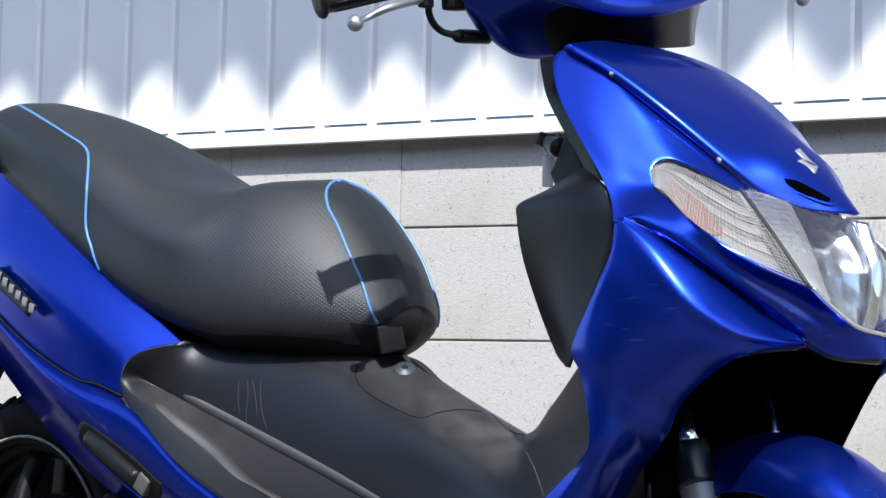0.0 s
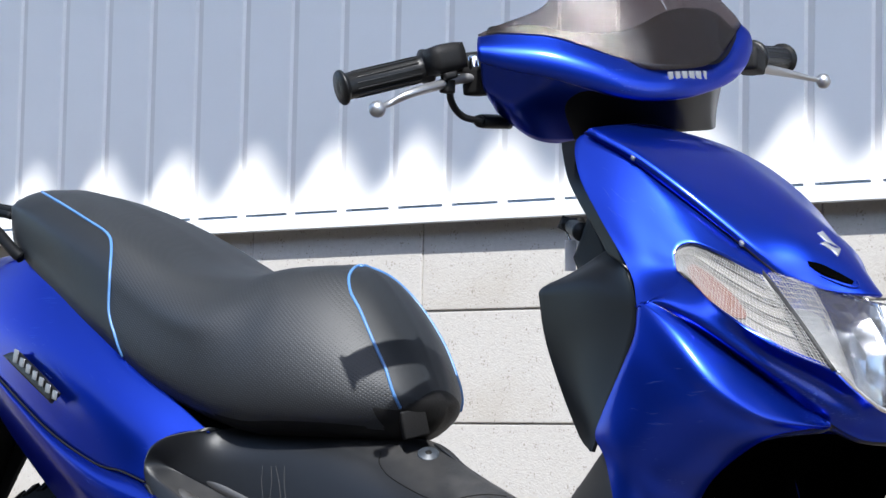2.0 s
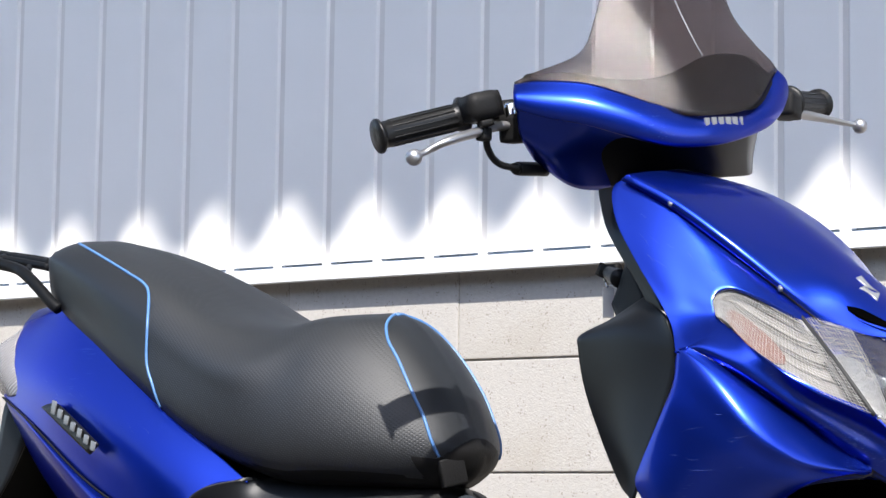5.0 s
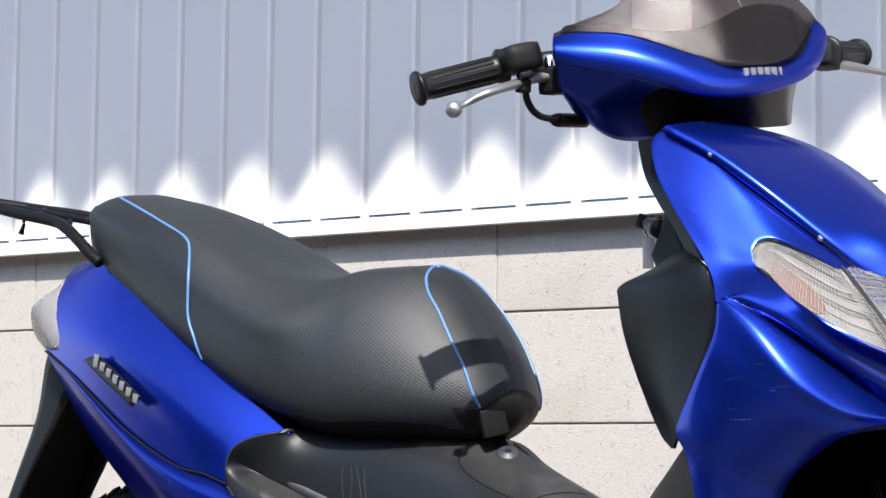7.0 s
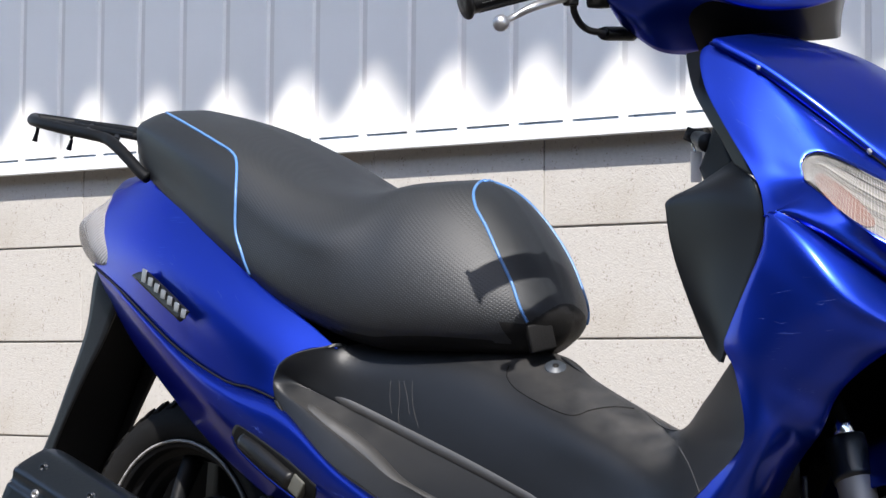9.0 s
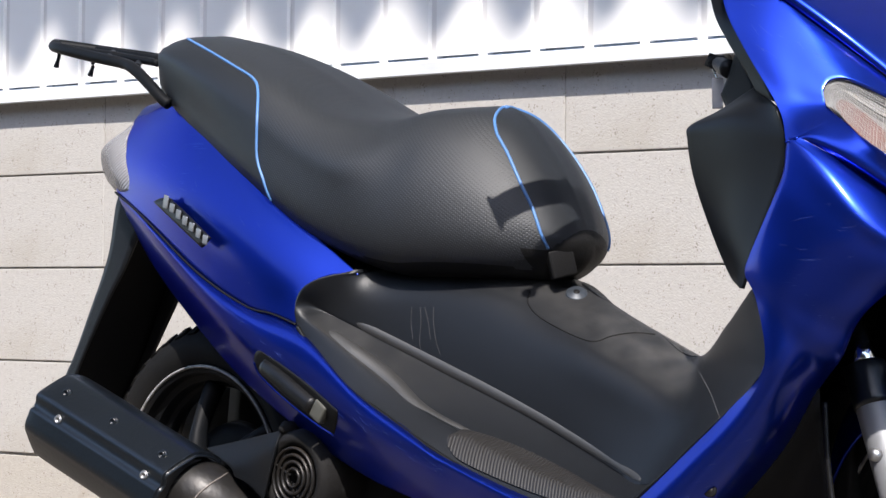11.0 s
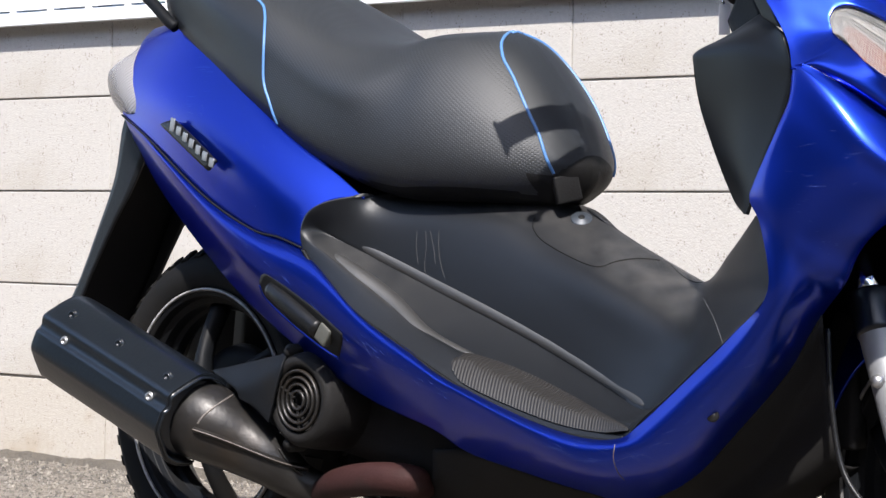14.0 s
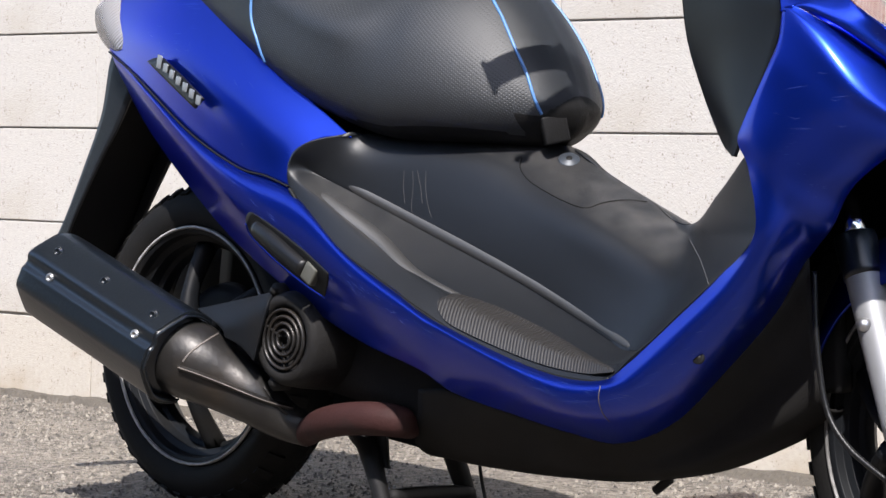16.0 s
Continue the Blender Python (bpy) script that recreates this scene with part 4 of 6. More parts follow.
lock = part("fuel_lock", lathe([(0.0, 0.003), (0.007, 0.003), (0.008, 0.002), (0.0125, 0.0018), (0.014, 0.0), (0.014, -0.004)], LOCK, 28), material("dull grey lock", (0.035, 0.042, 0.052), rough=0.5, metal=0.2), scooter, "grey round fuel lid lock")
part("keyhole", lathe([(0.0, 0.0036), (0.004, 0.0036), (0.0045, 0.002)], LOCK, 20), DARK, lock)
mat_rows = [
    [(0.675, -0.200, 0.324), (0.665, -0.189, 0.327), (0.655, -0.178, 0.331), (0.645, -0.167, 0.335)],
    [(0.698, -0.200, 0.308), (0.690, -0.189, 0.319), (0.681, -0.178, 0.331), (0.672, -0.167, 0.342)],
    [(0.774, -0.200, 0.286), (0.765, -0.189, 0.300), (0.755, -0.178, 0.314), (0.746, -0.167, 0.328)],
    [(0.852, -0.200, 0.269), (0.842, -0.189, 0.281), (0.831, -0.178, 0.294), (0.821, -0.167, 0.306)],
    [(0.918, -0.200, 0.263), (0.908, -0.189, 0.269), (0.898, -0.178, 0.277), (0.888, -0.167, 0.283)],
    [(0.961, -0.200, 0.268), (0.952, -0.189, 0.269), (0.943, -0.178, 0.270), (0.934, -0.167, 0.271)]]


def mat_material():
    m = material("ribbed grey rubber mat", (0.0115, 0.0102, 0.0092), rough=0.55, vary=0.25, scale=70)
    nt = m.node_tree
    tex = nt.nodes.new("ShaderNodeTexCoord")
    turn = nt.nodes.new("ShaderNodeMapping")
    turn.inputs["Rotation"].default_value = (0, radians(24), 0)
    wave = nt.nodes.new("ShaderNodeTexWave")
    wave.inputs["Scale"].default_value, wave.inputs["Distortion"].default_value = 80, 0.4
    nt.links.new(tex.outputs["Object"], turn.inputs[0])
    nt.links.new(turn.outputs[0], wave.inputs["Vector"])
    bump = nt.nodes.new("ShaderNodeBump")
    bump.inputs["Strength"].default_value, bump.inputs["Distance"].default_value = 1.0, 0.00045
    nt.links.new(wave.outputs["Fac"], bump.inputs["Height"])
    nt.links.new(bump.outputs[0], nt.nodes["Principled BSDF"].inputs["Normal"])
    return m


snapped = [laid(FLOOR_TREE, r, 0.0, 8) for r in mat_rows]
foot_mat = part("foot_mat", shell(snapped, 40, 12, thick=0.003, out=(0, -0.5, 1), lift=0.0022), mat_material(), scooter, "worn grey ribbed rubber foot mat", bevel=0.0008)

# inner leg shield
inner_rows = [
    [(1.100, -0.150, 0.740), (1.132, -0.170, 0.728), (1.163, -0.193, 0.710)],
    [(1.052, -0.150, 0.717), (1.108, -0.172, 0.717), (1.174, -0.197, 0.692)],
    [(1.008, -0.150, 0.701), (1.096, -0.178, 0.700), (1.182, -0.200, 0.675)],
    [(1.005, -0.150, 0.685), (1.098, -0.180, 0.674), (1.183, -0.200, 0.658)],
    [(1.015, -0.150, 0.640), (1.099, -0.180, 0.633), (1.169, -0.200, 0.616)],
    [(1.040, -0.150, 0.582), (1.093, -0.180, 0.574), (1.141, -0.200, 0.561)],
    [(1.078, -0.165, 0.533), (1.106, -0.185, 0.533), (1.130, -0.200, 0.531)],
    [(1.114, -0.192, 0.517), (1.118, -0.196, 0.516), (1.124, -0.200, 0.516)]]
part("inner_shield", shell(inner_rows, 30, 20), SATIN, scooter, "black plastic inner leg shield", bevel=0.001)
part("inner_shield", mirrored(shell(inner_rows, 30, 20)), SATIN, scooter, "black plastic inner leg shield")

# under tray
tray_rows = [
    [(0.575, -0.132, 0.216), (0.549, -0.106, 0.177), (0.490, -0.050, 0.136), (0.482, 0.000, 0.115)],
    [(0.648, -0.141, 0.220), (0.612, -0.106, 0.168), (0.568, -0.050, 0.123), (0.566, 0.000, 0.114)],
    [(0.744, -0.138, 0.202), (0.705, -0.096, 0.162), (0.669, -0.050, 0.122), (0.667, 0.000, 0.111)],
    [(0.832, -0.132, 0.187), (0.801, -0.095, 0.153), (0.765, -0.050, 0.123), (0.763, 0.000, 0.113)],
    [(0.892, -0.104, 0.179), (0.869, -0.076, 0.152), (0.843, -0.050, 0.127), (0.841, 0.000, 0.119)],
    [(0.964, -0.093, 0.208), (0.942, -0.060, 0.175), (0.936, -0.050, 0.143), (0.934, 0.000, 0.137)],
    [(1.048, -0.106, 0.276), (1.025, -0.058, 0.228), (1.028, -0.050, 0.182), (1.022, 0.000, 0.170)],
    [(1.112, -0.104, 0.342), (1.088, -0.058, 0.286), (1.096, -0.050, 0.221), (1.087, 0.000, 0.204)],
    [(1.161, -0.108, 0.408), (1.133, -0.060, 0.339), (1.138, -0.050, 0.257), (1.126, 0.000, 0.228)]]
part("under_tray", shell(both(tray_rows), 40, 40, out=(0, 0, -1)), SOOT, scooter, "dull black under tray")

# steering: cowl, screen, bars
cowl_rows = [
    [(0.944, -0.196, 0.990), (0.955, -0.209, 0.974), (0.956, -0.205, 0.958), (0.961, -0.181, 0.961)],
    [(0.972, -0.181, 0.993), (0.984, -0.193, 0.970), (0.984, -0.190, 0.949), (0.986, -0.166, 0.952)],
    [(1.015, -0.153, 0.990), (1.026, -0.165, 0.964), (1.024, -0.163, 0.940), (1.020, -0.139, 0.943)],
    [(1.050, -0.123, 0.977), (1.060, -0.136, 0.953), (1.058, -0.133, 0.928), (1.047, -0.112, 0.931)],
    [(1.073, -0.095, 0.967), (1.084, -0.107, 0.944), (1.083, -0.103, 0.920), (1.066, -0.086, 0.923)],
    [(1.091, -0.061, 0.963), (1.103, -0.073, 0.941), (1.102, -0.069, 0.919), (1.080, -0.058, 0.922)]]
cowl_rows_far = [
    [(1.102, -0.016, 0.966), (1.117, -0.030, 0.945), (1.114, -0.023, 0.926), (1.090, -0.022, 0.929)],
    [(1.099, 0.037, 0.978), (1.117, 0.024, 0.957), (1.113, 0.032, 0.942), (1.091, 0.023, 0.945)],
    [(1.089, 0.084, 1.003), (1.117, 0.064, 0.977), (1.109, 0.076, 0.959), (1.090, 0.060, 0.962)],
    [(1.087, 0.101, 1.026), (1.106, 0.105, 1.004), (1.104, 0.108, 0.980), (1.088, 0.090, 0.983)],
    [(1.091, 0.114, 1.037), (1.095, 0.131, 1.024), (1.091, 0.138, 1.003), (1.079, 0.118, 1.006)]]
part("handlebar_cowl", shell(cowl_rows + cowl_rows_far, 70, 30, relax=2), BLUE, scooter, "glossy metallic blue handlebar cowl")
lower_rows = [
    [(0.946, -0.193, 0.963), (0.938, -0.177, 0.933), (0.922, -0.134, 0.911)],
    [(0.972, -0.172, 0.957), (0.964, -0.151, 0.914), (0.944, -0.094, 0.883)],
    [(1.017, -0.139, 0.946), (0.993, -0.104, 0.914), (0.959, -0.045, 0.882)],
    [(1.051, -0.103, 0.933), (1.019, -0.052, 0.911), (0.986, -0.005, 0.890)]]
part("lower_cowl", shell(lower_rows, 30, 14, out=(0.5, -1, -0.5)), BLUE, scooter, "metallic blue lower handlebar cowl")
# near-black panel that continues the lower cowl to the far side
neck_rows = [
    [(1.012, -0.133, 0.947), (0.992, -0.102, 0.914), (0.955, -0.040, 0.883)],
    [(1.049, -0.100, 0.934), (1.030, -0.066, 0.909), (1.007, -0.031, 0.885)],
    [(1.077, -0.057, 0.930), (1.056, -0.030, 0.908), (1.038, -0.007, 0.892)],
    [(1.089, -0.003, 0.935), (1.072, 0.020, 0.915), (1.054, 0.043, 0.898)],
    [(1.076, 0.076, 0.955), (1.056, 0.102, 0.933), (1.038, 0.125, 0.911)],
    [(1.056, 0.130, 0.972), (1.029, 0.156, 0.945), (1.024, 0.160, 0.919)]]
part("cowl_under_panel", shell(neck_rows, 36, 14, out=(0.5, -1, -0.5)), NECK, scooter, "near-black panel under the handlebar cowl", bevel=0.0015)
screen_rows = [
    [(0.931, -0.181, 0.996), (0.963, -0.164, 0.997), (1.027, -0.129, 0.985), (1.079, -0.090, 0.959), (1.110, -0.046, 0.957), (1.114, 0.034, 0.977), (1.093, 0.115, 1.034)],
    [(0.948, -0.164, 1.008), (0.979, -0.150, 1.010), (1.021, -0.124, 1.009), (1.062, -0.092, 1.003), (1.094, -0.046, 1.002), (1.103, 0.025, 1.018), (1.094, 0.099, 1.044)],
    [(0.993, -0.137, 1.030), (1.006, -0.129, 1.034), (1.024, -0.113, 1.039), (1.052, -0.085, 1.043), (1.075, -0.043, 1.047), (1.083, 0.020, 1.057), (1.076, 0.090, 1.066)],
    [(1.001, -0.120, 1.073), (1.010, -0.112, 1.077), (1.022, -0.098, 1.082), (1.040, -0.075, 1.085), (1.053, -0.039, 1.090), (1.059, 0.016, 1.096), (1.049, 0.083, 1.103)],
    [(1.001, -0.102, 1.123), (1.005, -0.094, 1.129), (1.014, -0.081, 1.134), (1.024, -0.062, 1.139), (1.033, -0.037, 1.142), (1.040, 0.010, 1.147), (1.035, 0.071, 1.152)],
    [(1.003, -0.077, 1.164), (1.005, -0.072, 1.170), (1.008, -0.061, 1.175), (1.013, -0.047, 1.178), (1.017, -0.031, 1.181), (1.019, 0.004, 1.184), (1.018, 0.055, 1.188)]]


def tinted():
    m = bpy.data.materials.new("smoke tinted screen")
    m.use_nodes = True
    nt = m.node_tree
    b = nt.nodes["Principled BSDF"]
    b.inputs["Roughness"].default_value = 0.5
    b.inputs["Base Color"].default_value = (0.03, 0.024, 0.022, 1)
    t = nt.nodes.new("ShaderNodeBsdfTransparent")
    b.inputs["Specular IOR Level"].default_value = 0.1
    t.inputs[0].default_value = (0.55, 0.47, 0.45, 1)
    b.inputs["Coat Weight"].default_value, b.inputs["Coat Roughness"].default_value = 0.8, 0.075
    mix = nt.nodes.new("ShaderNodeMixShader")
    tex = nt.nodes.new("ShaderNodeTexNoise")
    tex.inputs["Scale"].default_value = 120
    ramp = nt.nodes.new("ShaderNodeMapRange")
    ramp.inputs[3].default_value, ramp.inputs[4].default_value = 0.20, 0.30
    nt.links.new(tex.outputs["Fac"], ramp.inputs[0])
    nt.links.new(ramp.outputs[0], mix.inputs[0])
    nt.links.new(t.outputs[0], mix.inputs[1])
    nt.links.new(b.outputs[0], mix.inputs[2])
    shine = nt.nodes.new("ShaderNodeBsdfGlossy")
    shine.inputs["Roughness"].default_value = 0.07
    scuff = nt.nodes.new("ShaderNodeTexNoise")
    scuff.inputs["Scale"].default_value, scuff.inputs["Detail"].default_value = 260, 3
    relief = nt.nodes.new("ShaderNodeBump")
    relief.inputs["Distance"].default_value = 0.00035
    nt.links.new(scuff.outputs["Fac"], relief.inputs["Height"])
    nt.links.new(relief.outputs[0], shine.inputs["Normal"])
    gloss = nt.nodes.new("ShaderNodeMixShader")
    gloss.inputs[0].default_value = 0.028
    nt.links.new(mix.outputs[0], gloss.inputs[1])
    nt.links.new(shine.outputs[0], gloss.inputs[2])
    nt.links.new(gloss.outputs[0], nt.nodes["Material Output"].inputs[0])
    return m


screen = part("windscreen", shell(screen_rows, 36, 36, thick=0.003), tinted(), scooter, "smoke tinted plastic windscreen")
crack = laid(tree_of(screen), [(1.059, -0.052, 1.117), (1.076, -0.053, 1.086), (1.088, -0.054, 1.066), (1.100, -0.057, 1.050), (1.115, -0.059, 1.030)], 0.0004, 20)
if len(crack) > 4:
    part("crack", tube(crack, 0.0006, n=30, sides=6), LETTER, screen, "pale crack in the screen")
dash_rows = [
    [(0.934, -0.172, 0.949), (0.977, -0.142, 0.955), (1.018, -0.109, 0.949), (1.039, -0.051, 0.948), (1.082, -0.009, 0.950), (1.107, 0.045, 0.961), (1.099, 0.097, 0.976)],
    [(0.930, -0.168, 0.994), (0.973, -0.138, 1.000), (1.014, -0.105, 0.994), (1.035, -0.047, 0.993), (1.078, -0.005, 0.995), (1.103, 0.049, 1.006), (1.095, 0.101, 1.021)],
    [(0.942, -0.162, 1.003), (0.964, -0.127, 1.012), (1.005, -0.094, 1.003), (1.038, -0.040, 1.011), (1.072, 0.002, 1.038), (1.087, 0.060, 1.044), (1.089, 0.101, 1.027)],
    [(0.929, -0.116, 0.995), (0.962, -0.104, 1.000), (0.993, -0.069, 0.995), (1.017, -0.013, 1.000), (1.041, 0.032, 1.010), (1.065, 0.068, 1.013), (1.078, 0.096, 1.012)]]
part("instrument_cover", shell(dash_rows, 24, 36, out=(0.7, -0.7, 0.3)), DARK, scooter, "black instrument cover")


def grip(a, b):
    """A handlebar grip from its inner end a to its outer end b."""
    length = (Vector(b) - Vector(a)).length
    m = along(a, b)
    prof = [(0.0, 0), (0.019, 0), (0.0225, 0.003), (0.0225, 0.006), (0.0165, 0.009), (0.0155, 0.02), (0.0152, length * 0.5), (0.0158, length - 0.009), (0.0165, length - 0.006), (0.0205, length - 0.0045), (0.0208, length - 0.002), (0.0195, length), (0.006, length + 0.0005), (0.0, length)]
    g = part("grip", lathe(prof, m, 28), RUBBER, scooter, "black rubber handlebar grip")
    for k in range(14):
        t = 2 * math.pi * k / 14
        rib = box((0.0022, 0.0018, length - 0.034), m @ pose(0, 0, 0, 0, 0, math.degrees(t)) @ pose(0.0154, 0, length * 0.5), 0.0006)
        part("rib", rib, RUBBER, g)
    return g


NEAR_IN, NEAR_OUT = (0.880, -0.208, 0.959), (0.832, -0.306, 0.926)
FAR_IN, FAR_OUT = (1.037, 0.214, 1.013), (1.011, 0.322, 1.028)
grip(NEAR_IN, NEAR_OUT)
grip(FAR_IN, FAR_OUT)
bar = part("handlebar", tube([(1.039, 0.150, 0.992), (1.018, 0.264, 1.022)], 0.011), DARK, scooter, "black steel handlebar")
part("handlebar", tube([(0.916, -0.151, 0.971), NEAR_IN], 0.012), DARK, scooter, "black steel handlebar")
sw = along((0.917, -0.193, 0.971), (0.902, -0.224, 0.962))
switch = part("switch_housing", box((0.040, 0.034, 0.044), sw @ pose(0, 0, 0.022), 0.012), DARK, scooter, "black plastic switch housing")
part("switch_button", box((0.016, 0.008, 0.016), sw @ pose(0.012, -0.021, 0.026), 0.003), DARK, switch, "black push button")
part("lever_clamp", box((0.030, 0.034, 0.030), along((0.917, -0.152, 0.946), (0.924, -0.190, 0.942)) @ pose(0, 0, 0.012), 0.006), DARK, scooter, "black lever clamp")
part("mirror_boss", lathe([(0.0, 0.012), (0.007, 0.012), (0.009, 0.009), (0.009, -0.01)], pose(*(0.918, -0.171, 0.962))), CHROME, scooter, "chrome blanking bolt")


def lever(points, radii, ball):
    lv = part("brake_lever", tube(points, radii, n=40, sides=14, flat=0.7), ALLOY, scooter, "brushed aluminium brake lever")
    part("ball_end", lathe([(ball * math.sin(math.pi * i / 12) + 1e-5, -ball * math.cos(math.pi * i / 12)) for i in range(13)], pose(*points[-1]), 20), ALLOY, lv)


lever([(0.923, -0.159, 0.948), (0.913, -0.188, 0.945), (0.909, -0.221, 0.934), (0.905, -0.265, 0.919), (0.891, -0.285, 0.906), (0.891, -0.305, 0.897)], [0.007, 0.0085, 0.0085, 0.0075, 0.0055, 0.004], 0.0098)
lever([(1.039, 0.210, 1.005), (1.035, 0.253, 1.004), (1.041, 0.293, 1.003), (1.052, 0.322, 1.000), (1.061, 0.341, 0.998)], [0.008, 0.009, 0.007, 0.005, 0.004], 0.0098)
part("lever_clamp", box((0.03, 0.03, 0.04), along((1.060, 0.174, 1.004), (1.045, 0.220, 1.001)) @ pose(0, 0, 0.012), 0.006), DARK, scooter, "black lever clamp")
cable = part("brake_cable", tube([(0.911, -0.206, 0.933), (0.907, -0.198, 0.918), (0.903, -0.179, 0.906), (0.908, -0.159, 0.901), (0.916, -0.099, 0.905)], 0.0042), RUBBER, scooter, "black brake cable")
part("cable_boot", tube([(0.909, -0.159, 0.901), (0.913, -0.154, 0.900), (0.912, -0.149, 0.900), (0.921, -0.110, 0.903)], [0.005, 0.006, 0.0085, 0.0085], n=20), RUBBER, cable)
part("cable_end", box((0.014, 0.014, 0.016), pose(*(0.913, -0.212, 0.933)), 0.003), DARK, cable)

# steering neck, key and lock
part("steering_neck", tube([(0.99, 0, 0.92), (1.03, 0, 0.82)], [0.05, 0.06], n=12, sides=24), DARK, scooter, "black steering neck cover")
trim_rows = [[(1.004, -0.115, 0.872), (1.010, -0.120, 0.859), (1.040, -0.145, 0.822), (1.073, -0.160, 0.787), (1.103, -0.170, 0.756), (1.124, -0.178, 0.732)],
             [(1.032, -0.120, 0.873), (1.039, -0.130, 0.853), (1.077, -0.158, 0.813), (1.107, -0.172, 0.781), (1.134, -0.182, 0.752), (1.157, -0.190, 0.718)]]
part("shield_trim", shell(trim_rows, 8, 30, thick=0.006), SATIN, scooter, "black edge trim", bevel=0.001)
lock_cyl = part("ignition_panel", shell([[(1.058, -0.130, 0.785), (1.078, -0.140, 0.764), (1.099, -0.150, 0.738)], [(1.039, -0.120, 0.758), (1.059, -0.130, 0.744), (1.078, -0.140, 0.726)], [(1.025, -0.115, 0.738), (1.033, -0.120, 0.729), (1.046, -0.130, 0.718)]], 12, 12, thick=0.02), DARK, scooter, "black ignition lock panel")
part("ignition_lock", tube([(1.038, -0.115, 0.766), (1.012, -0.095, 0.773), (0.995, -0.082, 0.778)], [0.011, 0.010, 0.008], n=8, sides=18), PLASTIC, lock_cyl, "grey ignition lock")
key = part("key", box((0.026, 0.006, 0.016), pose(*(0.990, -0.080, 0.779), 0, 25, 10), 0.002), DARK, None)
tagged(key, "black ignition key with a pale tag hanging in the lock", "key")
part("key_bow", tube([(0.983, -0.080, 0.783), (0.996, -0.080, 0.781), (1.008, -0.080, 0.782)], 0.007, n=10), DARK, key)
part("key_ring", tube([(0.986, -0.080, 0.774), (0.988, -0.080, 0.767), (0.991, -0.080, 0.761)], 0.002, n=8), CHROME, key)
part("key_tag", box((0.013, 0.0015, 0.036), pose(*(0.992, -0.080, 0.744), 0, 0, 40), 0.0005), BEIGE, key, "pale plastic key tag")

# front: arch liner, fork, mudguard and wheel, turned a little to its right
STEER = pose(1.275, 0, 0.215, 0, 0, -15)


def arc_shell(radius, start, end, half, n=24, thick=0.004, crown=0.0, edge=0.0, outward=True):
    """A curved sheet round a wheel's axle (the y axis), from one angle to another."""
    rows = []
    for i in range(9):
        t = radians(start + (end - start) * i / 8)
        r = radius
        rows.append([(math.cos(t) * (r - drop), y, math.sin(t) * (r - drop)) for y, drop in [(-half, crown + edge), (-half * 0.8, crown * 0.6), (-half * 0.4, crown * 0.15), (0, 0), (half * 0.4, crown * 0.15), (half * 0.8, crown * 0.6), (half, crown + edge)]])
    return shell(rows, n, 20, thick, out=(0, 0, 1))


# black plastic of the arch, coloured darker still to paint its shade
part("arch_side", shell([[(1.138, 0.130, 0.531), (1.232, 0.130, 0.534), (1.319, 0.130, 0.528)], [(1.143, 0.130, 0.477), (1.226, 0.130, 0.479), (1.290, 0.130, 0.481)], [(1.149, 0.130, 0.385), (1.212, 0.130, 0.401), (1.264, 0.130, 0.434)]], 10, 10), SHADE_BLACK, scooter, "black inner side of the wheel arch, shade painted in")
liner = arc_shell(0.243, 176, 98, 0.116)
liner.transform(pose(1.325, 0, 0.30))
part("arch_liner", liner, SHADE_BLACK, scooter, "black wheel arch liner, shade painted in")
guard = arc_shell(0.236, 168, 20, 0.062, 30, crown=0.03, edge=0.035)
guard.transform(STEER)
part("front_mudguard", guard, BLUE, scooter, "glossy metallic blue front mudguard", bevel=0.001)
for side in (-1, 1):
    top = STEER @ Vector((-0.175, side * 0.064, 0.40))
    mid = STEER @ Vector((-0.088, side * 0.064, 0.21))
    low = STEER @ Vector((0.0, side * 0.064, 0.0))
    fork = part("fork_leg", tube([mid, low], [0.022, 0.019], n=14, sides=20), FORK, scooter, "silver painted fork leg")
    part("fork_collar", tube([mid + (mid - low).normalized() * -0.042, mid + (mid - low).normalized() * -0.004, mid + (mid - low).normalized() * 0.008], [0.0232, 0.0245, 0.0235], n=12, sides=24), MUFFLER, fork, "black fork sleeve")
    part("stanchion", tube([mid, top], 0.0145, n=10, sides=16), CHROME, fork, "chrome fork stanchion")
    part("guard_bolt", lathe([(0, 0.006), (0.006, 0.006), (0.008, 0.0), (0.008, -0.004)], STEER @ pose(-0.045, side * 0.085, 0.12, 90, 0, 0), 12), ALLOY, fork)


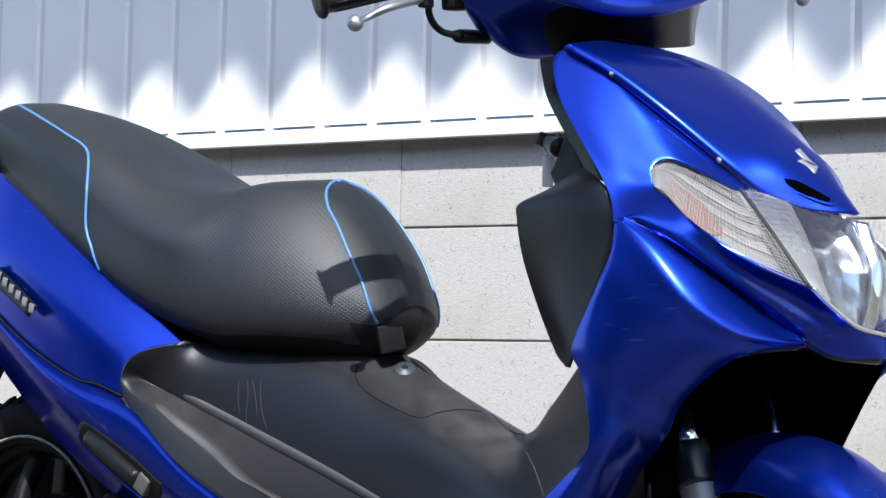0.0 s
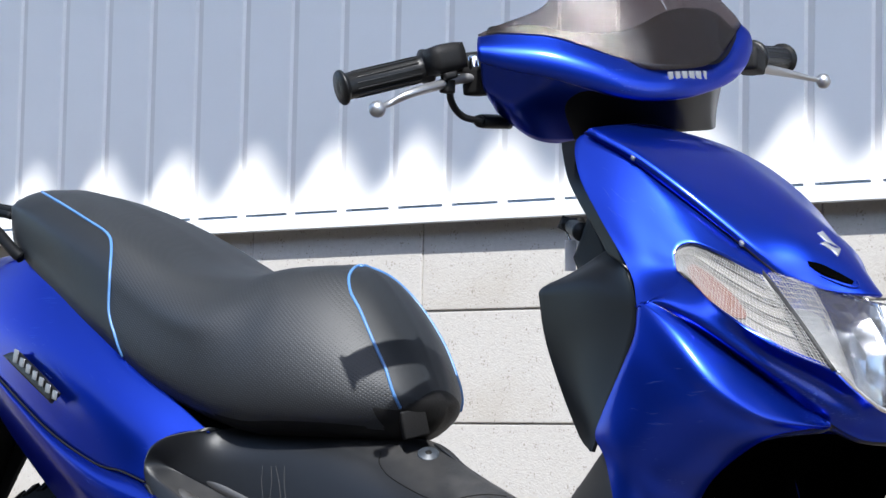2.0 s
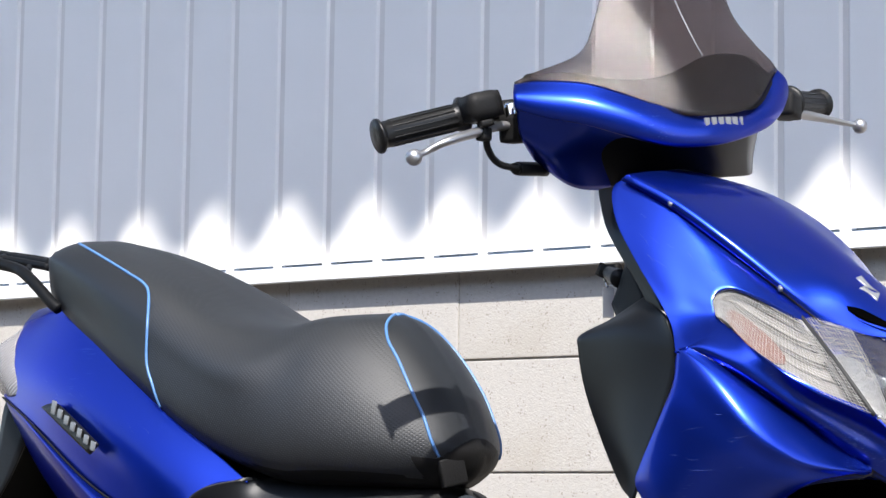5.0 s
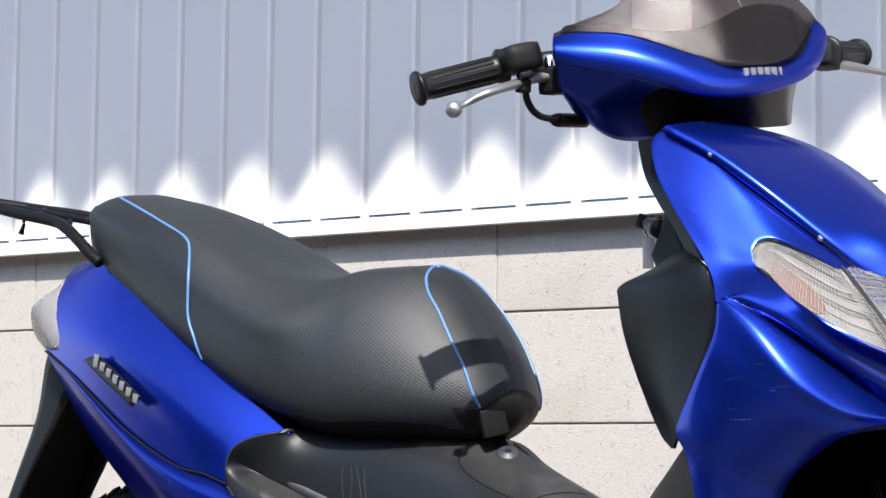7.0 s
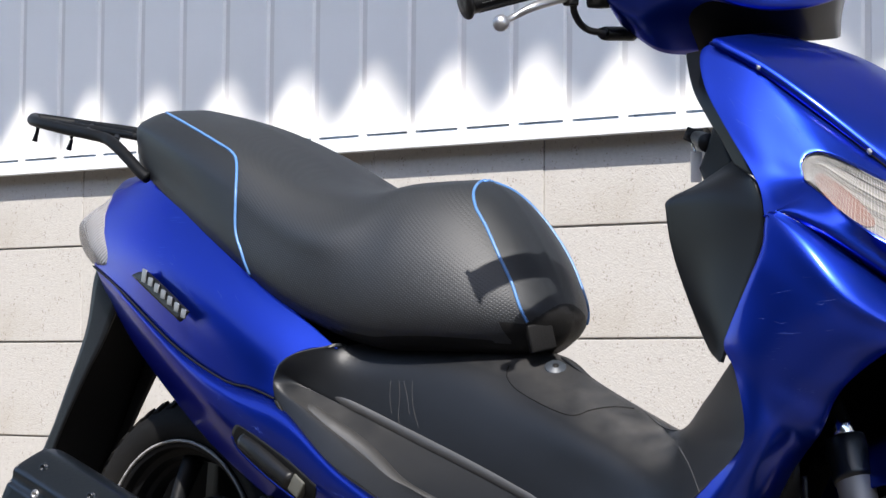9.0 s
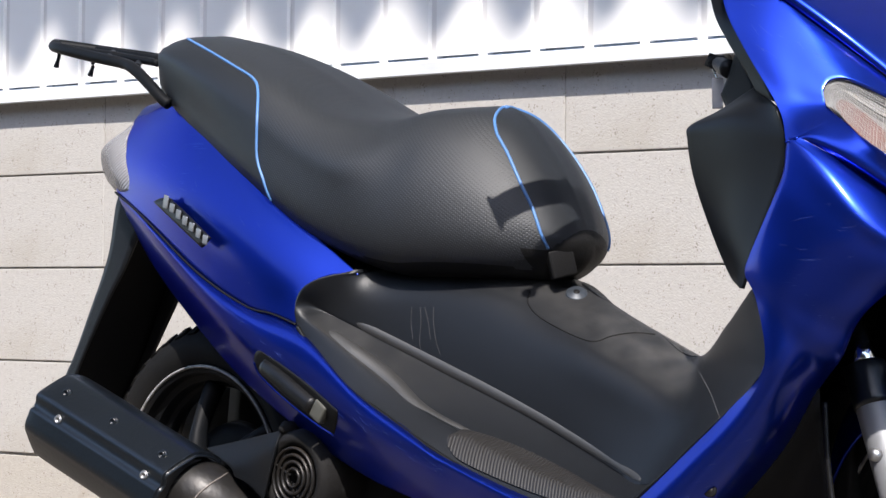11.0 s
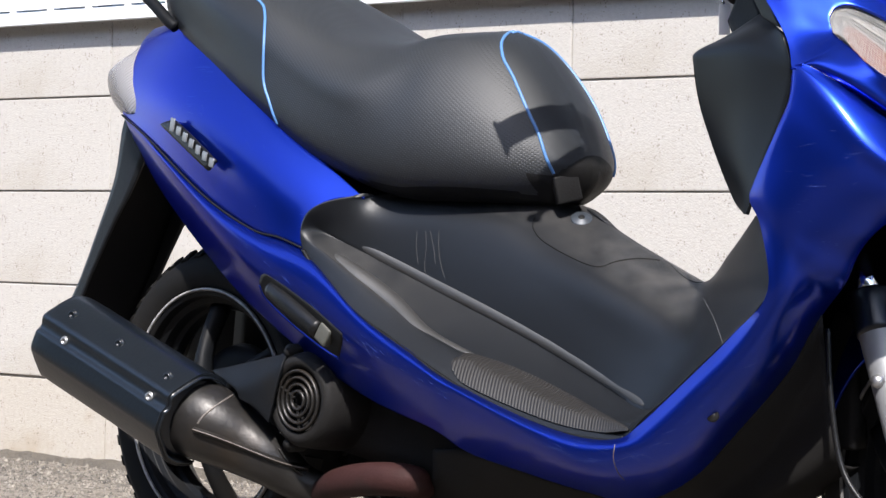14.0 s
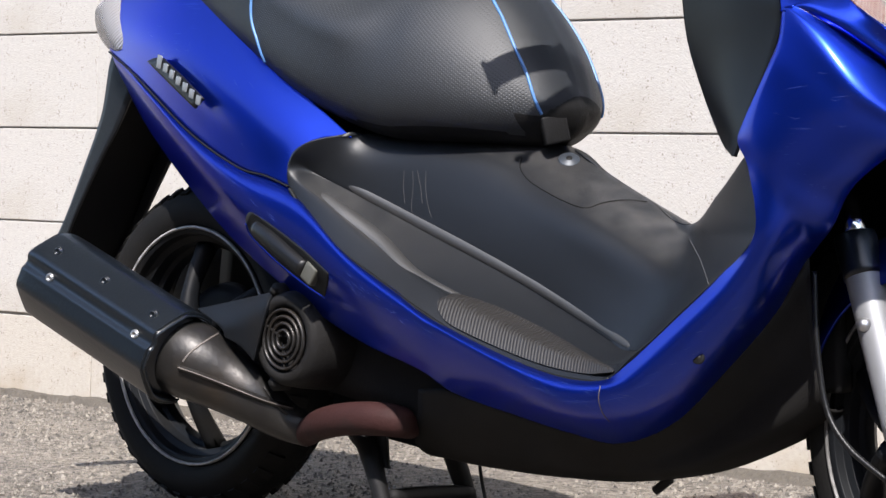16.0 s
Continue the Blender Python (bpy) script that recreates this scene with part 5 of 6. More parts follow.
def wheel(name, m, radius, rim, width, spokes, label):
    """A tyre on a spoked cast rim, its axle along y."""
    hub = part(name, lathe([(0.004, 0.066), (0.022, 0.066), (0.026, 0.058), (0.040, 0.050), (0.042, 0.0), (0.042, -width * 0.40), (0.02, -width * 0.42)], m @ pose(0, 0, 0, 90, 0, 0), 24), RIM, scooter, label)
    w = width / 2
    prof = [(rim, -w * 0.72), (rim + 0.010, -w * 0.90), (rim + (radius - rim) * 0.5, -w), (radius - 0.016, -w * 0.82), (radius - 0.004, -w * 0.45), (radius, 0), (radius - 0.004, w * 0.45), (radius - 0.016, w * 0.82), (rim + (radius - rim) * 0.5, w), (rim + 0.010, w * 0.90), (rim, w * 0.72)]
    part("tyre", lathe(prof, m @ pose(0, 0, 0, 90, 0, 0), 72, closed=True), TYRE, hub, "worn black tyre")
    rp = [(rim + 0.006, w * 0.86), (rim + 0.002, w * 0.90), (rim - 0.006, w * 0.84), (rim - 0.008, w * 0.60), (rim - 0.017, w * 0.52), (rim - 0.019, w * 0.22), (rim - 0.026, w * 0.15), (rim - 0.028, -w * 0.15), (rim - 0.019, -w * 0.3), (rim - 0.008, -w * 0.6), (rim + 0.004, -w * 0.86), (rim + 0.006, 0)]
    part("rim", lathe(rp, m @ pose(0, 0, 0, 90, 0, 0), 72, closed=True), RIM, hub, "black painted cast rim", bevel=0.0012)
    part("rim_lip", lathe([(rim + 0.001, w * 0.90), (rim + 0.0025, w * 0.965), (rim + 0.005, w * 0.955), (rim + 0.006, w * 0.88)], m @ pose(0, 0, 0, 90, 0, 0), 72, closed=True), LIP, hub, "scuffed bright rim edge")
    blocks = bmesh.new()
    for k in range(44):
        for side in (-1, 1):
            one = pose(0, 0, 0, 0, 360 * (k + 0.5 * (side > 0)) / 44, 0) @ pose(radius - 0.0105, side * w * 0.56, 0, 0, 0, side * 34)
            bmesh.ops.create_cube(blocks, size=1.0, matrix=m @ one @ Matrix.Diagonal((0.012, w * 0.50, 0.015, 1)))
    part("tread", blocks, TYRE, hub, "worn tread blocks", smooth=False)["kind"] = "stuff"
    part("brake_drum", lathe([(0.0, -0.002), (0.070, -0.002), (0.088, -0.010), (0.092, -0.026), (0.0, -0.026)], m @ pose(0, 0, 0, 90, 0, 0), 40), RIM, hub, "black brake drum")
    for k in range(spokes):
        a = 360 * k / spokes - 6
        part("spoke", tube([Vector((0.028, -0.052, 0)), Vector((rim * 0.5, -0.042, 0)), Vector((rim - 0.018, -0.006, 0))], [0.020, 0.013, 0.017], n=8, sides=10, flat=0.8), RIM, hub).matrix_local = m @ pose(0, 0, 0, 0, a + 90, 0)
    return hub


wheel("front_wheel", STEER, 0.214, 0.158, 0.085, 6, "front wheel with a black cast rim")
rear = wheel("rear_wheel", pose(0.018, 0, 0.234), 0.234, 0.168, 0.105, 6, "rear wheel with a black cast rim")
part("brake_hose", tube([(1.155, -0.090, 0.392), (1.161, -0.090, 0.317), (1.177, -0.090, 0.242), (1.208, -0.090, 0.201), (1.256, -0.085, 0.169)], 0.0034), RUBBER, scooter, "black rubber brake hose")

# tail: lens, rack, rear mudguard
def lens_material(name, tint, rough=0.08, alpha=0.45):
    m = bpy.data.materials.new(name)
    m.use_nodes = True
    nt = m.node_tree
    b = nt.nodes["Principled BSDF"]
    b.inputs["Base Color"].default_value = (*tint, 1)
    b.inputs["Roughness"].default_value = rough
    t = nt.nodes.new("ShaderNodeBsdfTransparent")
    mix = nt.nodes.new("ShaderNodeMixShader")
    mix.inputs[0].default_value = alpha
    tex = nt.nodes.new("ShaderNodeTexCoord")
    turn = nt.nodes.new("ShaderNodeMapping")
    turn.inputs["Rotation"].default_value = (0, radians(35), 0)
    wave = nt.nodes.new("ShaderNodeTexWave")
    wave.bands_direction = "Z"
    wave.inputs["Scale"].default_value = 60
    nt.links.new(tex.outputs["Object"], turn.inputs[0])
    nt.links.new(turn.outputs[0], wave.inputs["Vector"])
    bump = nt.nodes.new("ShaderNodeBump")
    bump.inputs["Distance"].default_value = 0.0015
    nt.links.new(wave.outputs["Fac"], bump.inputs["Height"])
    nt.links.new(bump.outputs[0], b.inputs["Normal"])
    nt.links.new(t.outputs[0], mix.inputs[1])
    nt.links.new(b.outputs[0], mix.inputs[2])
    nt.links.new(mix.outputs[0], nt.nodes["Material Output"].inputs[0])
    return m


tail_lens = [
    [(-0.127, -0.062, 0.763), (-0.141, -0.066, 0.752), (-0.160, -0.066, 0.745), (-0.179, -0.060, 0.740)],
    [(-0.122, -0.080, 0.734), (-0.143, -0.082, 0.732), (-0.169, -0.078, 0.730), (-0.206, -0.060, 0.726)],
    [(-0.105, -0.090, 0.708), (-0.118, -0.095, 0.704), (-0.148, -0.090, 0.701), (-0.206, -0.060, 0.703)],
    [(-0.080, -0.100, 0.684), (-0.092, -0.104, 0.679), (-0.123, -0.098, 0.677), (-0.194, -0.060, 0.683)],
    [(-0.067, -0.105, 0.668), (-0.080, -0.105, 0.661), (-0.104, -0.100, 0.660), (-0.161, -0.070, 0.666)]]
part("rear_indicator", shell(tail_lens, 20, 16, lift=0.003), lens_material("clear ribbed lens", (0.30, 0.29, 0.29), 0.15, 0.8), scooter, "clear ribbed rear indicator lens")
part("rear_indicator", mirrored(shell(tail_lens, 20, 16, lift=0.003)), lens_material("clear ribbed lens", (0.30, 0.29, 0.29), 0.15, 0.8), scooter, "clear ribbed rear indicator lens")

rack = part("luggage_rack", tube([(0.006, -0.105, 0.781), (-0.008, -0.108, 0.791), (-0.043, -0.108, 0.817), (-0.077, -0.105, 0.837), (-0.110, -0.100, 0.848), (-0.196, -0.098, 0.865), (-0.278, -0.090, 0.882), (-0.337, -0.060, 0.892), (-0.415, 0.000, 0.906)], 0.0085, n=70, sides=12), RIM, scooter, "black steel luggage rack")
part("rack_rail", tube([(x, -y, z) for x, y, z in [(0.006, -0.105, 0.781), (-0.008, -0.108, 0.791), (-0.043, -0.108, 0.817), (-0.077, -0.105, 0.837), (-0.110, -0.100, 0.848), (-0.196, -0.098, 0.865), (-0.278, -0.090, 0.882), (-0.337, -0.060, 0.892), (-0.415, 0.000, 0.906)]], 0.0085, n=70, sides=12), RIM, rack)
part("rack_rail", tube([(-0.317, -0.030, 0.888), (-0.216, -0.030, 0.872), (-0.113, -0.030, 0.854)], 0.006, n=16, sides=10), RIM, rack)
part("rack_rail", tube([(-0.427, 0.040, 0.907), (-0.309, 0.040, 0.889), (-0.195, 0.040, 0.871)], 0.006, n=16, sides=10), RIM, rack)
part("rack_crossbar", tube([(-0.155, -0.095, 0.856), (-0.270, 0.000, 0.880), (-0.364, 0.080, 0.898)], 0.005, n=12), RIM, rack)
part("rack_crossbar", tube([(-0.083, -0.095, 0.841), (-0.199, 0.000, 0.865), (-0.295, 0.080, 0.884)], 0.005, n=12), RIM, rack)
for pts in ([(-0.295, -0.080, 0.884), (-0.296, -0.080, 0.872), (-0.299, -0.080, 0.865), (-0.303, -0.080, 0.856)], [(-0.198, -0.090, 0.864), (-0.196, -0.090, 0.851), (-0.199, -0.090, 0.844), (-0.203, -0.090, 0.836)]):
    part("luggage_hook", tube(pts, [0.003, 0.0028, 0.003, 0.0045], n=12, sides=8), RIM, rack)
part("grab_hook", tube([(-0.020, -0.050, 0.868), (-0.039, -0.060, 0.868), (-0.045, -0.070, 0.866), (-0.042, -0.080, 0.858), (-0.039, -0.085, 0.848), (-0.046, -0.090, 0.843)], 0.0045, n=24), RIM, rack)

guard_rows = [
    [(-0.164, -0.062, 0.661), (-0.171, -0.064, 0.636), (-0.180, -0.066, 0.578), (-0.198, -0.066, 0.536), (-0.224, -0.066, 0.489), (-0.259, -0.066, 0.426), (-0.285, -0.066, 0.387), (-0.314, -0.066, 0.349), (-0.342, -0.066, 0.310)],
    [(-0.105, -0.064, 0.611), (-0.121, -0.066, 0.582), (-0.145, -0.068, 0.543), (-0.172, -0.068, 0.511), (-0.201, -0.068, 0.472), (-0.239, -0.068, 0.418), (-0.260, -0.068, 0.383), (-0.279, -0.068, 0.348), (-0.298, -0.068, 0.311)]]
mud = part("rear_mudguard", shell(guard_rows, 6, 24, thick=0.004), PLASTIC, scooter, "black plastic rear mudguard")
edge = guard_rows[0]
part("mudguard_back", shell([edge, [(x - 0.006, 0, z) for x, y, z in edge], [(x, -y, z) for x, y, z in edge]], 12, 24, thick=0.004, out=(-1, 0, 0)), DARK, mud)
part("mudguard_side", mirrored(shell(guard_rows, 6, 24, thick=0.004)), PLASTIC, mud)
part("tail_core", box((0.32, 0.13, 0.09), pose(0.09, 0, 0.685, 0, 30, 0), 0.02), DARK, scooter)
part("tail_cover", shell([[r[0], (r[0][0] - 0.01, r[0][1] * 0.5, r[0][2] + 0.022), (r[0][0] - 0.012, 0, r[0][2] + 0.028), (r[0][0] - 0.01, -r[0][1] * 0.5, r[0][2] + 0.022), (r[0][0], -r[0][1], r[0][2])] for r in tail_rows[:2]], 12, 20, out=(0, 0, 1)), BLUE, scooter, "glossy metallic blue tail cover")
part("frame_spine", box((0.42, 0.03, 0.16), pose(0.93, 0, 0.33), 0.01), DARK, scooter)
part("body_core", tube([(0.15, 0, 0.60), (0.40, 0, 0.46), (0.62, 0, 0.42), (0.85, 0, 0.36)], [0.10, 0.13, 0.11, 0.07], n=24, sides=20), DARK, scooter)

# exhaust
M0, M1 = Vector((-0.092, -0.215, 0.334)), Vector((0.197, -0.215, 0.235))
ML = (M1 - M0).length
MUF = along(M0, M1)
can = part("silencer", lathe([(0.0, -0.004), (0.040, -0.004), (0.054, 0.006), (0.058, 0.02), (0.058, ML - 0.006), (0.052, ML - 0.001), (0.03, ML)], MUF, 40), MUFFLER, scooter, "black exhaust silencer with a bolted heat shield")


def heat_shield():
    """A raised cover round the outer half of the silencer: two flat faces with a pressed groove between them."""
    rows = []
    for h, less in ((0.0, 0.012), (0.006, 0.004), (0.018, 0.0), (ML * 0.5, 0.0), (ML - 0.010, 0.0), (ML + 0.004, 0.001), (ML + 0.008, 0.004)):
        r = []
        for k in range(37):
            deg = -115 + 230 * k / 36
            rad = 0.0655
            for mid in (-46, 0, 46):
                if abs(deg - mid) <= 23:
                    rad = 0.0655 * math.cos(radians(20)) / math.cos(radians(deg - mid) * 0.87)
            if abs(deg + 9) < 4:
                rad -= 0.0035
            r.append((math.cos(radians(deg)) * (rad - less), math.sin(radians(deg)) * (rad - less), h))
        rows.append(r)
    return shell(rows, 34, 109, 0.0025, out=(1, 0, 0))


out_dir = (MUF.to_3x3().inverted() @ Vector((0.35, -0.93, 0.1)))
SPIN = MUF @ pose(0, 0, 0, 0, 0, math.degrees(math.atan2(out_dir.y, out_dir.x)))
hs = heat_shield()
hs.transform(SPIN)
shield_part = part("heat_shield", hs, MUFFLER, can, "black painted heat shield", bevel=0.0008)
SHIELD_TREE = tree_of(shield_part)
for spot, metal in (([(-0.014, -0.270, 0.367), (-0.012, -0.270, 0.367)], 0), ([(0.094, -0.270, 0.331), (0.095, -0.270, 0.331)], 0), ([(0.203, -0.270, 0.291), (0.204, -0.270, 0.291)], 0), ([(-0.013, -0.280, 0.331), (-0.012, -0.280, 0.331)], 1), ([(0.181, -0.280, 0.264), (0.183, -0.280, 0.264)], 1)):
    at = laid(SHIELD_TREE, spot, 0.0, 2)
    if at:
        bolt = along(at[0], at[0] + Vector((0.35, -0.93, 0.1)))
        part("bolt", lathe([(0.0, 0.002), (0.0025, 0.002), (0.003, 0.004), (0.0045, 0.0045), (0.0055, 0.0035), (0.0058, 0.001), (0.0075, 0.0008), (0.008, -0.002)], bolt, 14), STEEL if metal else MUFFLER, can, "bright steel bolt" if metal else "black bolt")
pipe = part("exhaust_pipe", tube([(0.164, -0.208, 0.244), (0.208, -0.195, 0.228), (0.244, -0.170, 0.206), (0.280, -0.150, 0.183), (0.305, -0.120, 0.155), (0.334, -0.090, 0.139)], [0.052, 0.050, 0.042, 0.034, 0.025, 0.020], n=50, sides=28, flat=1.08), PIPE, scooter, "weathered grey steel exhaust")
PIPE_TREE = tree_of(pipe)
seam_line = laid(PIPE_TREE, [(0.211, -0.220, 0.225), (0.245, -0.220, 0.217), (0.286, -0.220, 0.205), (0.327, -0.220, 0.193), (0.373, -0.220, 0.179), (0.415, -0.220, 0.168)], 0.0, 24)
seam_rows = [[p + Vector((0, 0.004, 0.004)), p + Vector((0.003, -0.003, 0.002)), p + Vector((0.0045, -0.0055, -0.001)), p + Vector((0.002, -0.002, -0.004))] for p in seam_line]
part("pipe_seam", shell(seam_rows, 40, 10, thick=0.002, out=(0.3, -1, 0.3)), PIPE, pipe, "folded steel flange with worn edge")
part("seam_edge", tube([p + Vector((0.0042, -0.0052, 0.0002)) for p in seam_line], 0.0009, n=50, sides=6), WORN, pipe, "bare worn flange edge")
part("weld_bead", tube(laid(PIPE_TREE, [(0.236, -0.240, 0.231), (0.247, -0.240, 0.242), (0.266, -0.240, 0.254), (0.291, -0.240, 0.266)], 0.0, 20), 0.0014, n=40, sides=8), WORN, pipe, "rough pale weld bead")
part("pipe_hem", tube(laid(PIPE_TREE, [(0.328, -0.180, 0.199), (0.344, -0.180, 0.182), (0.369, -0.180, 0.162)], 0.0005, 16), 0.0022, n=24, sides=8), PIPE, pipe)
part("header_pipe", tube([(0.331, -0.100, 0.138), (0.384, -0.120, 0.156), (0.444, -0.130, 0.168), (0.497, -0.130, 0.173), (0.524, -0.115, 0.171), (0.509, -0.080, 0.163)], [0.018, 0.021, 0.022, 0.022, 0.021, 0.018], n=40, sides=22), RUST, scooter, "rusty brown exhaust header")
part("silencer_bracket", shell([[(0.154, -0.150, 0.297), (0.240, -0.160, 0.312), (0.329, -0.165, 0.329)], [(0.245, -0.185, 0.278), (0.288, -0.185, 0.290), (0.333, -0.180, 0.304)], [(0.263, -0.190, 0.265), (0.295, -0.190, 0.255), (0.317, -0.185, 0.236)]], 14, 14, thick=0.005), RIM, scooter, "dark steel silencer bracket", bevel=0.001)

# engine
FAN = Vector((0.361, -0.170, 0.268))
FANM = pose(FAN.x, FAN.y, FAN.z, 90, 0, 0)
engine = part("engine", box((0.34, 0.17, 0.15), pose(0.47, -0.02, 0.255, 0, 8, 0), 0.03), CASE, scooter, "dirty black engine and fan cover")
part("swing_case", box((0.57, 0.10, 0.28), pose(0.195, 0.125, 0.262, 0, 6, 0), 0.045), RIM, engine)
part("air_cleaner", box((0.20, 0.08, 0.16), pose(-0.125, 0.14, 0.355, 0, 4, 0), 0.025), CASE, engine, "black air cleaner box")
fan_body = part("fan_cover", lathe([(0.0, -0.012), (0.040, -0.012), (0.043, 0.0), (0.050, 0.004), (0.056, 0.002), (0.062, -0.006), (0.066, -0.03), (0.07, -0.07)], FANM, 44), CASE, scooter, "dirty black fan cover with ring grille")
for r in (0.012, 0.021, 0.030, 0.039):
    part("grille_ring", lathe([(r - 0.0022, 0.001), (r - 0.0012, 0.0045), (r + 0.0012, 0.0045), (r + 0.0022, 0.001), (r, -0.003)], FANM, 40, closed=True), PIPE, fan_body)
for k in range(3):
    part("grille_spoke", box((0.034, 0.003, 0.004), FANM @ pose(0, 0, 0, 0, 0, 120 * k + 35) @ pose(0.024, 0, 0.001), 0.0008), CASE, fan_body)
for dx, dz in ((-0.03, 0.062), (-0.028, -0.06)):
    part("case_bolt", lathe([(0.0, 0.01), (0.005, 0.01), (0.006, 0.004), (0.011, 0.003), (0.011, -0.02)], pose(FAN.x + dx, FAN.y + 0.012, FAN.z + dz, 90, 0, 0), 14), CASE, engine)

# stands
stand = part("centre_stand", tube([(0.407, -0.070, 0.148), (0.435, -0.080, 0.121), (0.461, -0.090, 0.087), (0.488, -0.100, 0.050)], [0.016, 0.015, 0.012, 0.012], n=20), DARK, scooter, "black steel centre stand")
part("stand_leg", tube([(0.449, 0.060, 0.114), (0.456, 0.070, 0.084), (0.462, 0.080, 0.053), (0.463, 0.090, 0.033)], [0.014, 0.014, 0.012, 0.012], n=20), DARK, stand)
part("stand_bar", tube([(0.486, -0.090, 0.067), (0.468, 0.000, 0.064), (0.466, 0.080, 0.059)], 0.011, n=12), DARK, stand)
part("stand_lug", shell([[(0.376, -0.070, 0.141), (0.407, -0.070, 0.146), (0.451, -0.070, 0.148)], [(0.397, -0.075, 0.128), (0.430, -0.075, 0.128), (0.459, -0.075, 0.123)], [(0.433, -0.080, 0.110), (0.450, -0.080, 0.104), (0.467, -0.080, 0.103)]], 8, 8, thick=0.008), DARK, stand)
part("side_stand", tube([(0.882, 0.000, 0.126), (0.860, 0.000, 0.110)], 0.006, n=6), DARK, scooter, "black side stand foot")
part("breather_tube", tube([(0.539, 0.020, 0.114), (0.545, 0.020, 0.088), (0.554, 0.020, 0.059)], 0.0025, n=10), RUBBER, scooter, "thin black rubber tube")

# footpeg folded in its recess
recess_rows = [
    [(0.304, -0.196, 0.418), (0.305, -0.196, 0.425), (0.314, -0.195, 0.434), (0.327, -0.194, 0.430)],
    [(0.327, -0.200, 0.391), (0.337, -0.199, 0.400), (0.350, -0.198, 0.412), (0.359, -0.197, 0.419)],
    [(0.390, -0.203, 0.361), (0.401, -0.203, 0.373), (0.410, -0.202, 0.386), (0.419, -0.200, 0.393)],
    [(0.448, -0.206, 0.337), (0.454, -0.206, 0.349), (0.460, -0.205, 0.360), (0.467, -0.204, 0.369)],
    [(0.472, -0.206, 0.328), (0.477, -0.206, 0.338), (0.482, -0.206, 0.350), (0.483, -0.206, 0.361)]]
STRIP_TREE = tree_of([o for o in scooter.children if o.name == "leg_shield"][0])
recess_rows = [laid(STRIP_TREE, r, 0.0, 6) for r in recess_rows]
recess = part("footpeg_recess", shell(recess_rows, 24, 12, lift=0.0012), DARK, scooter, "dark footpeg recess")
peg = part("footpeg", tube([(0.324, -0.188, 0.413), (0.353, -0.191, 0.401), (0.390, -0.194, 0.382), (0.427, -0.195, 0.363)], [0.012, 0.0135, 0.0135, 0.0125], n=20, sides=14), RUBBER, scooter, "black folded pillion footpeg")
part("peg_end", box((0.022, 0.012, 0.025), pose(*(0.440, -0.197, 0.358), 0, 33, 0), 0.003), material("worn grey rubber", (0.06, 0.06, 0.05), rough=0.7), peg, "worn grey peg end")
part("recess_lip", tube(laid(STRIP_TREE, [(0.308, -0.200, 0.417), (0.317, -0.204, 0.403), (0.347, -0.205, 0.383), (0.396, -0.208, 0.358), (0.442, -0.210, 0.338), (0.475, -0.210, 0.327)], 0.0), 0.0028, n=40, sides=8), BLUE, recess)

# pale worn seam where the skirt meets the leg shield
SKIRT_SEAM = laid(STRIP_TREE, [(0.950, -0.210, 0.254), (0.948, -0.210, 0.239), (0.954, -0.210, 0.223), (0.965, -0.210, 0.210)], 0.0002, 20)
part("skirt_seam", tube(SKIRT_SEAM, 0.0006, n=40, sides=6), WORN, scooter, "pale worn seam in the skirt")

# bolt through the skirt
SHIELD_MAIN = tree_of([o for o in scooter.children if o.name == "leg_shield"][0])
at = laid(SHIELD_MAIN, [(1.100, -0.220, 0.293), (1.102, -0.220, 0.292)], 0.0, 2)
if at:
    bm_at = along(at[0], at[0] + Vector((0.2, -1, 0.1)))
    dish = part("skirt_bolt", lathe([(0.0, 0.0002), (0.006, 0.0004), (0.0075, 0.0), (0.0075, -0.003)], bm_at, 20), DARK, scooter, "recessed steel bolt in the skirt")
    part("bolt_head", lathe([(0.0, 0.0012), (0.0035, 0.0011), (0.0042, 0.0)], bm_at, 14), PIPE, dish)

def hairlines(tree, corners, n, length, slant, seed):
    """Short pale scratches scattered over a patch of a panel, as one mesh."""
    rng = random.Random(seed)
    a, b, c, d = [Vector(p) for p in corners]
    out = bmesh.new()
    for k in range(n):
        u, v = rng.random(), rng.random()
        p = a.lerp(b, u).lerp(d.lerp(c, u), v)
        along_ = (b - a).normalized() * math.cos(slant) + (d - a).normalized() * math.sin(slant)
        along_ = (along_ + Vector((rng.gauss(0, 0.16), 0, rng.gauss(0, 0.16)))).normalized() * rng.uniform(0.3, 1.0) * length
        line = laid(tree, [p, p + along_ * 0.5 + Vector((0, 0, rng.gauss(0, 0.001))), p + along_], 0.0, 8)
        if len(line) < 6:
            continue
        one = tube(line, [0.00004, 0.00016, 0.00004], n=8, sides=4)
        me = bpy.data.meshes.new("line")
        one.to_mesh(me)
        one.free()
        out.from_mesh(me)
        bpy.data.meshes.remove(me)
    return out


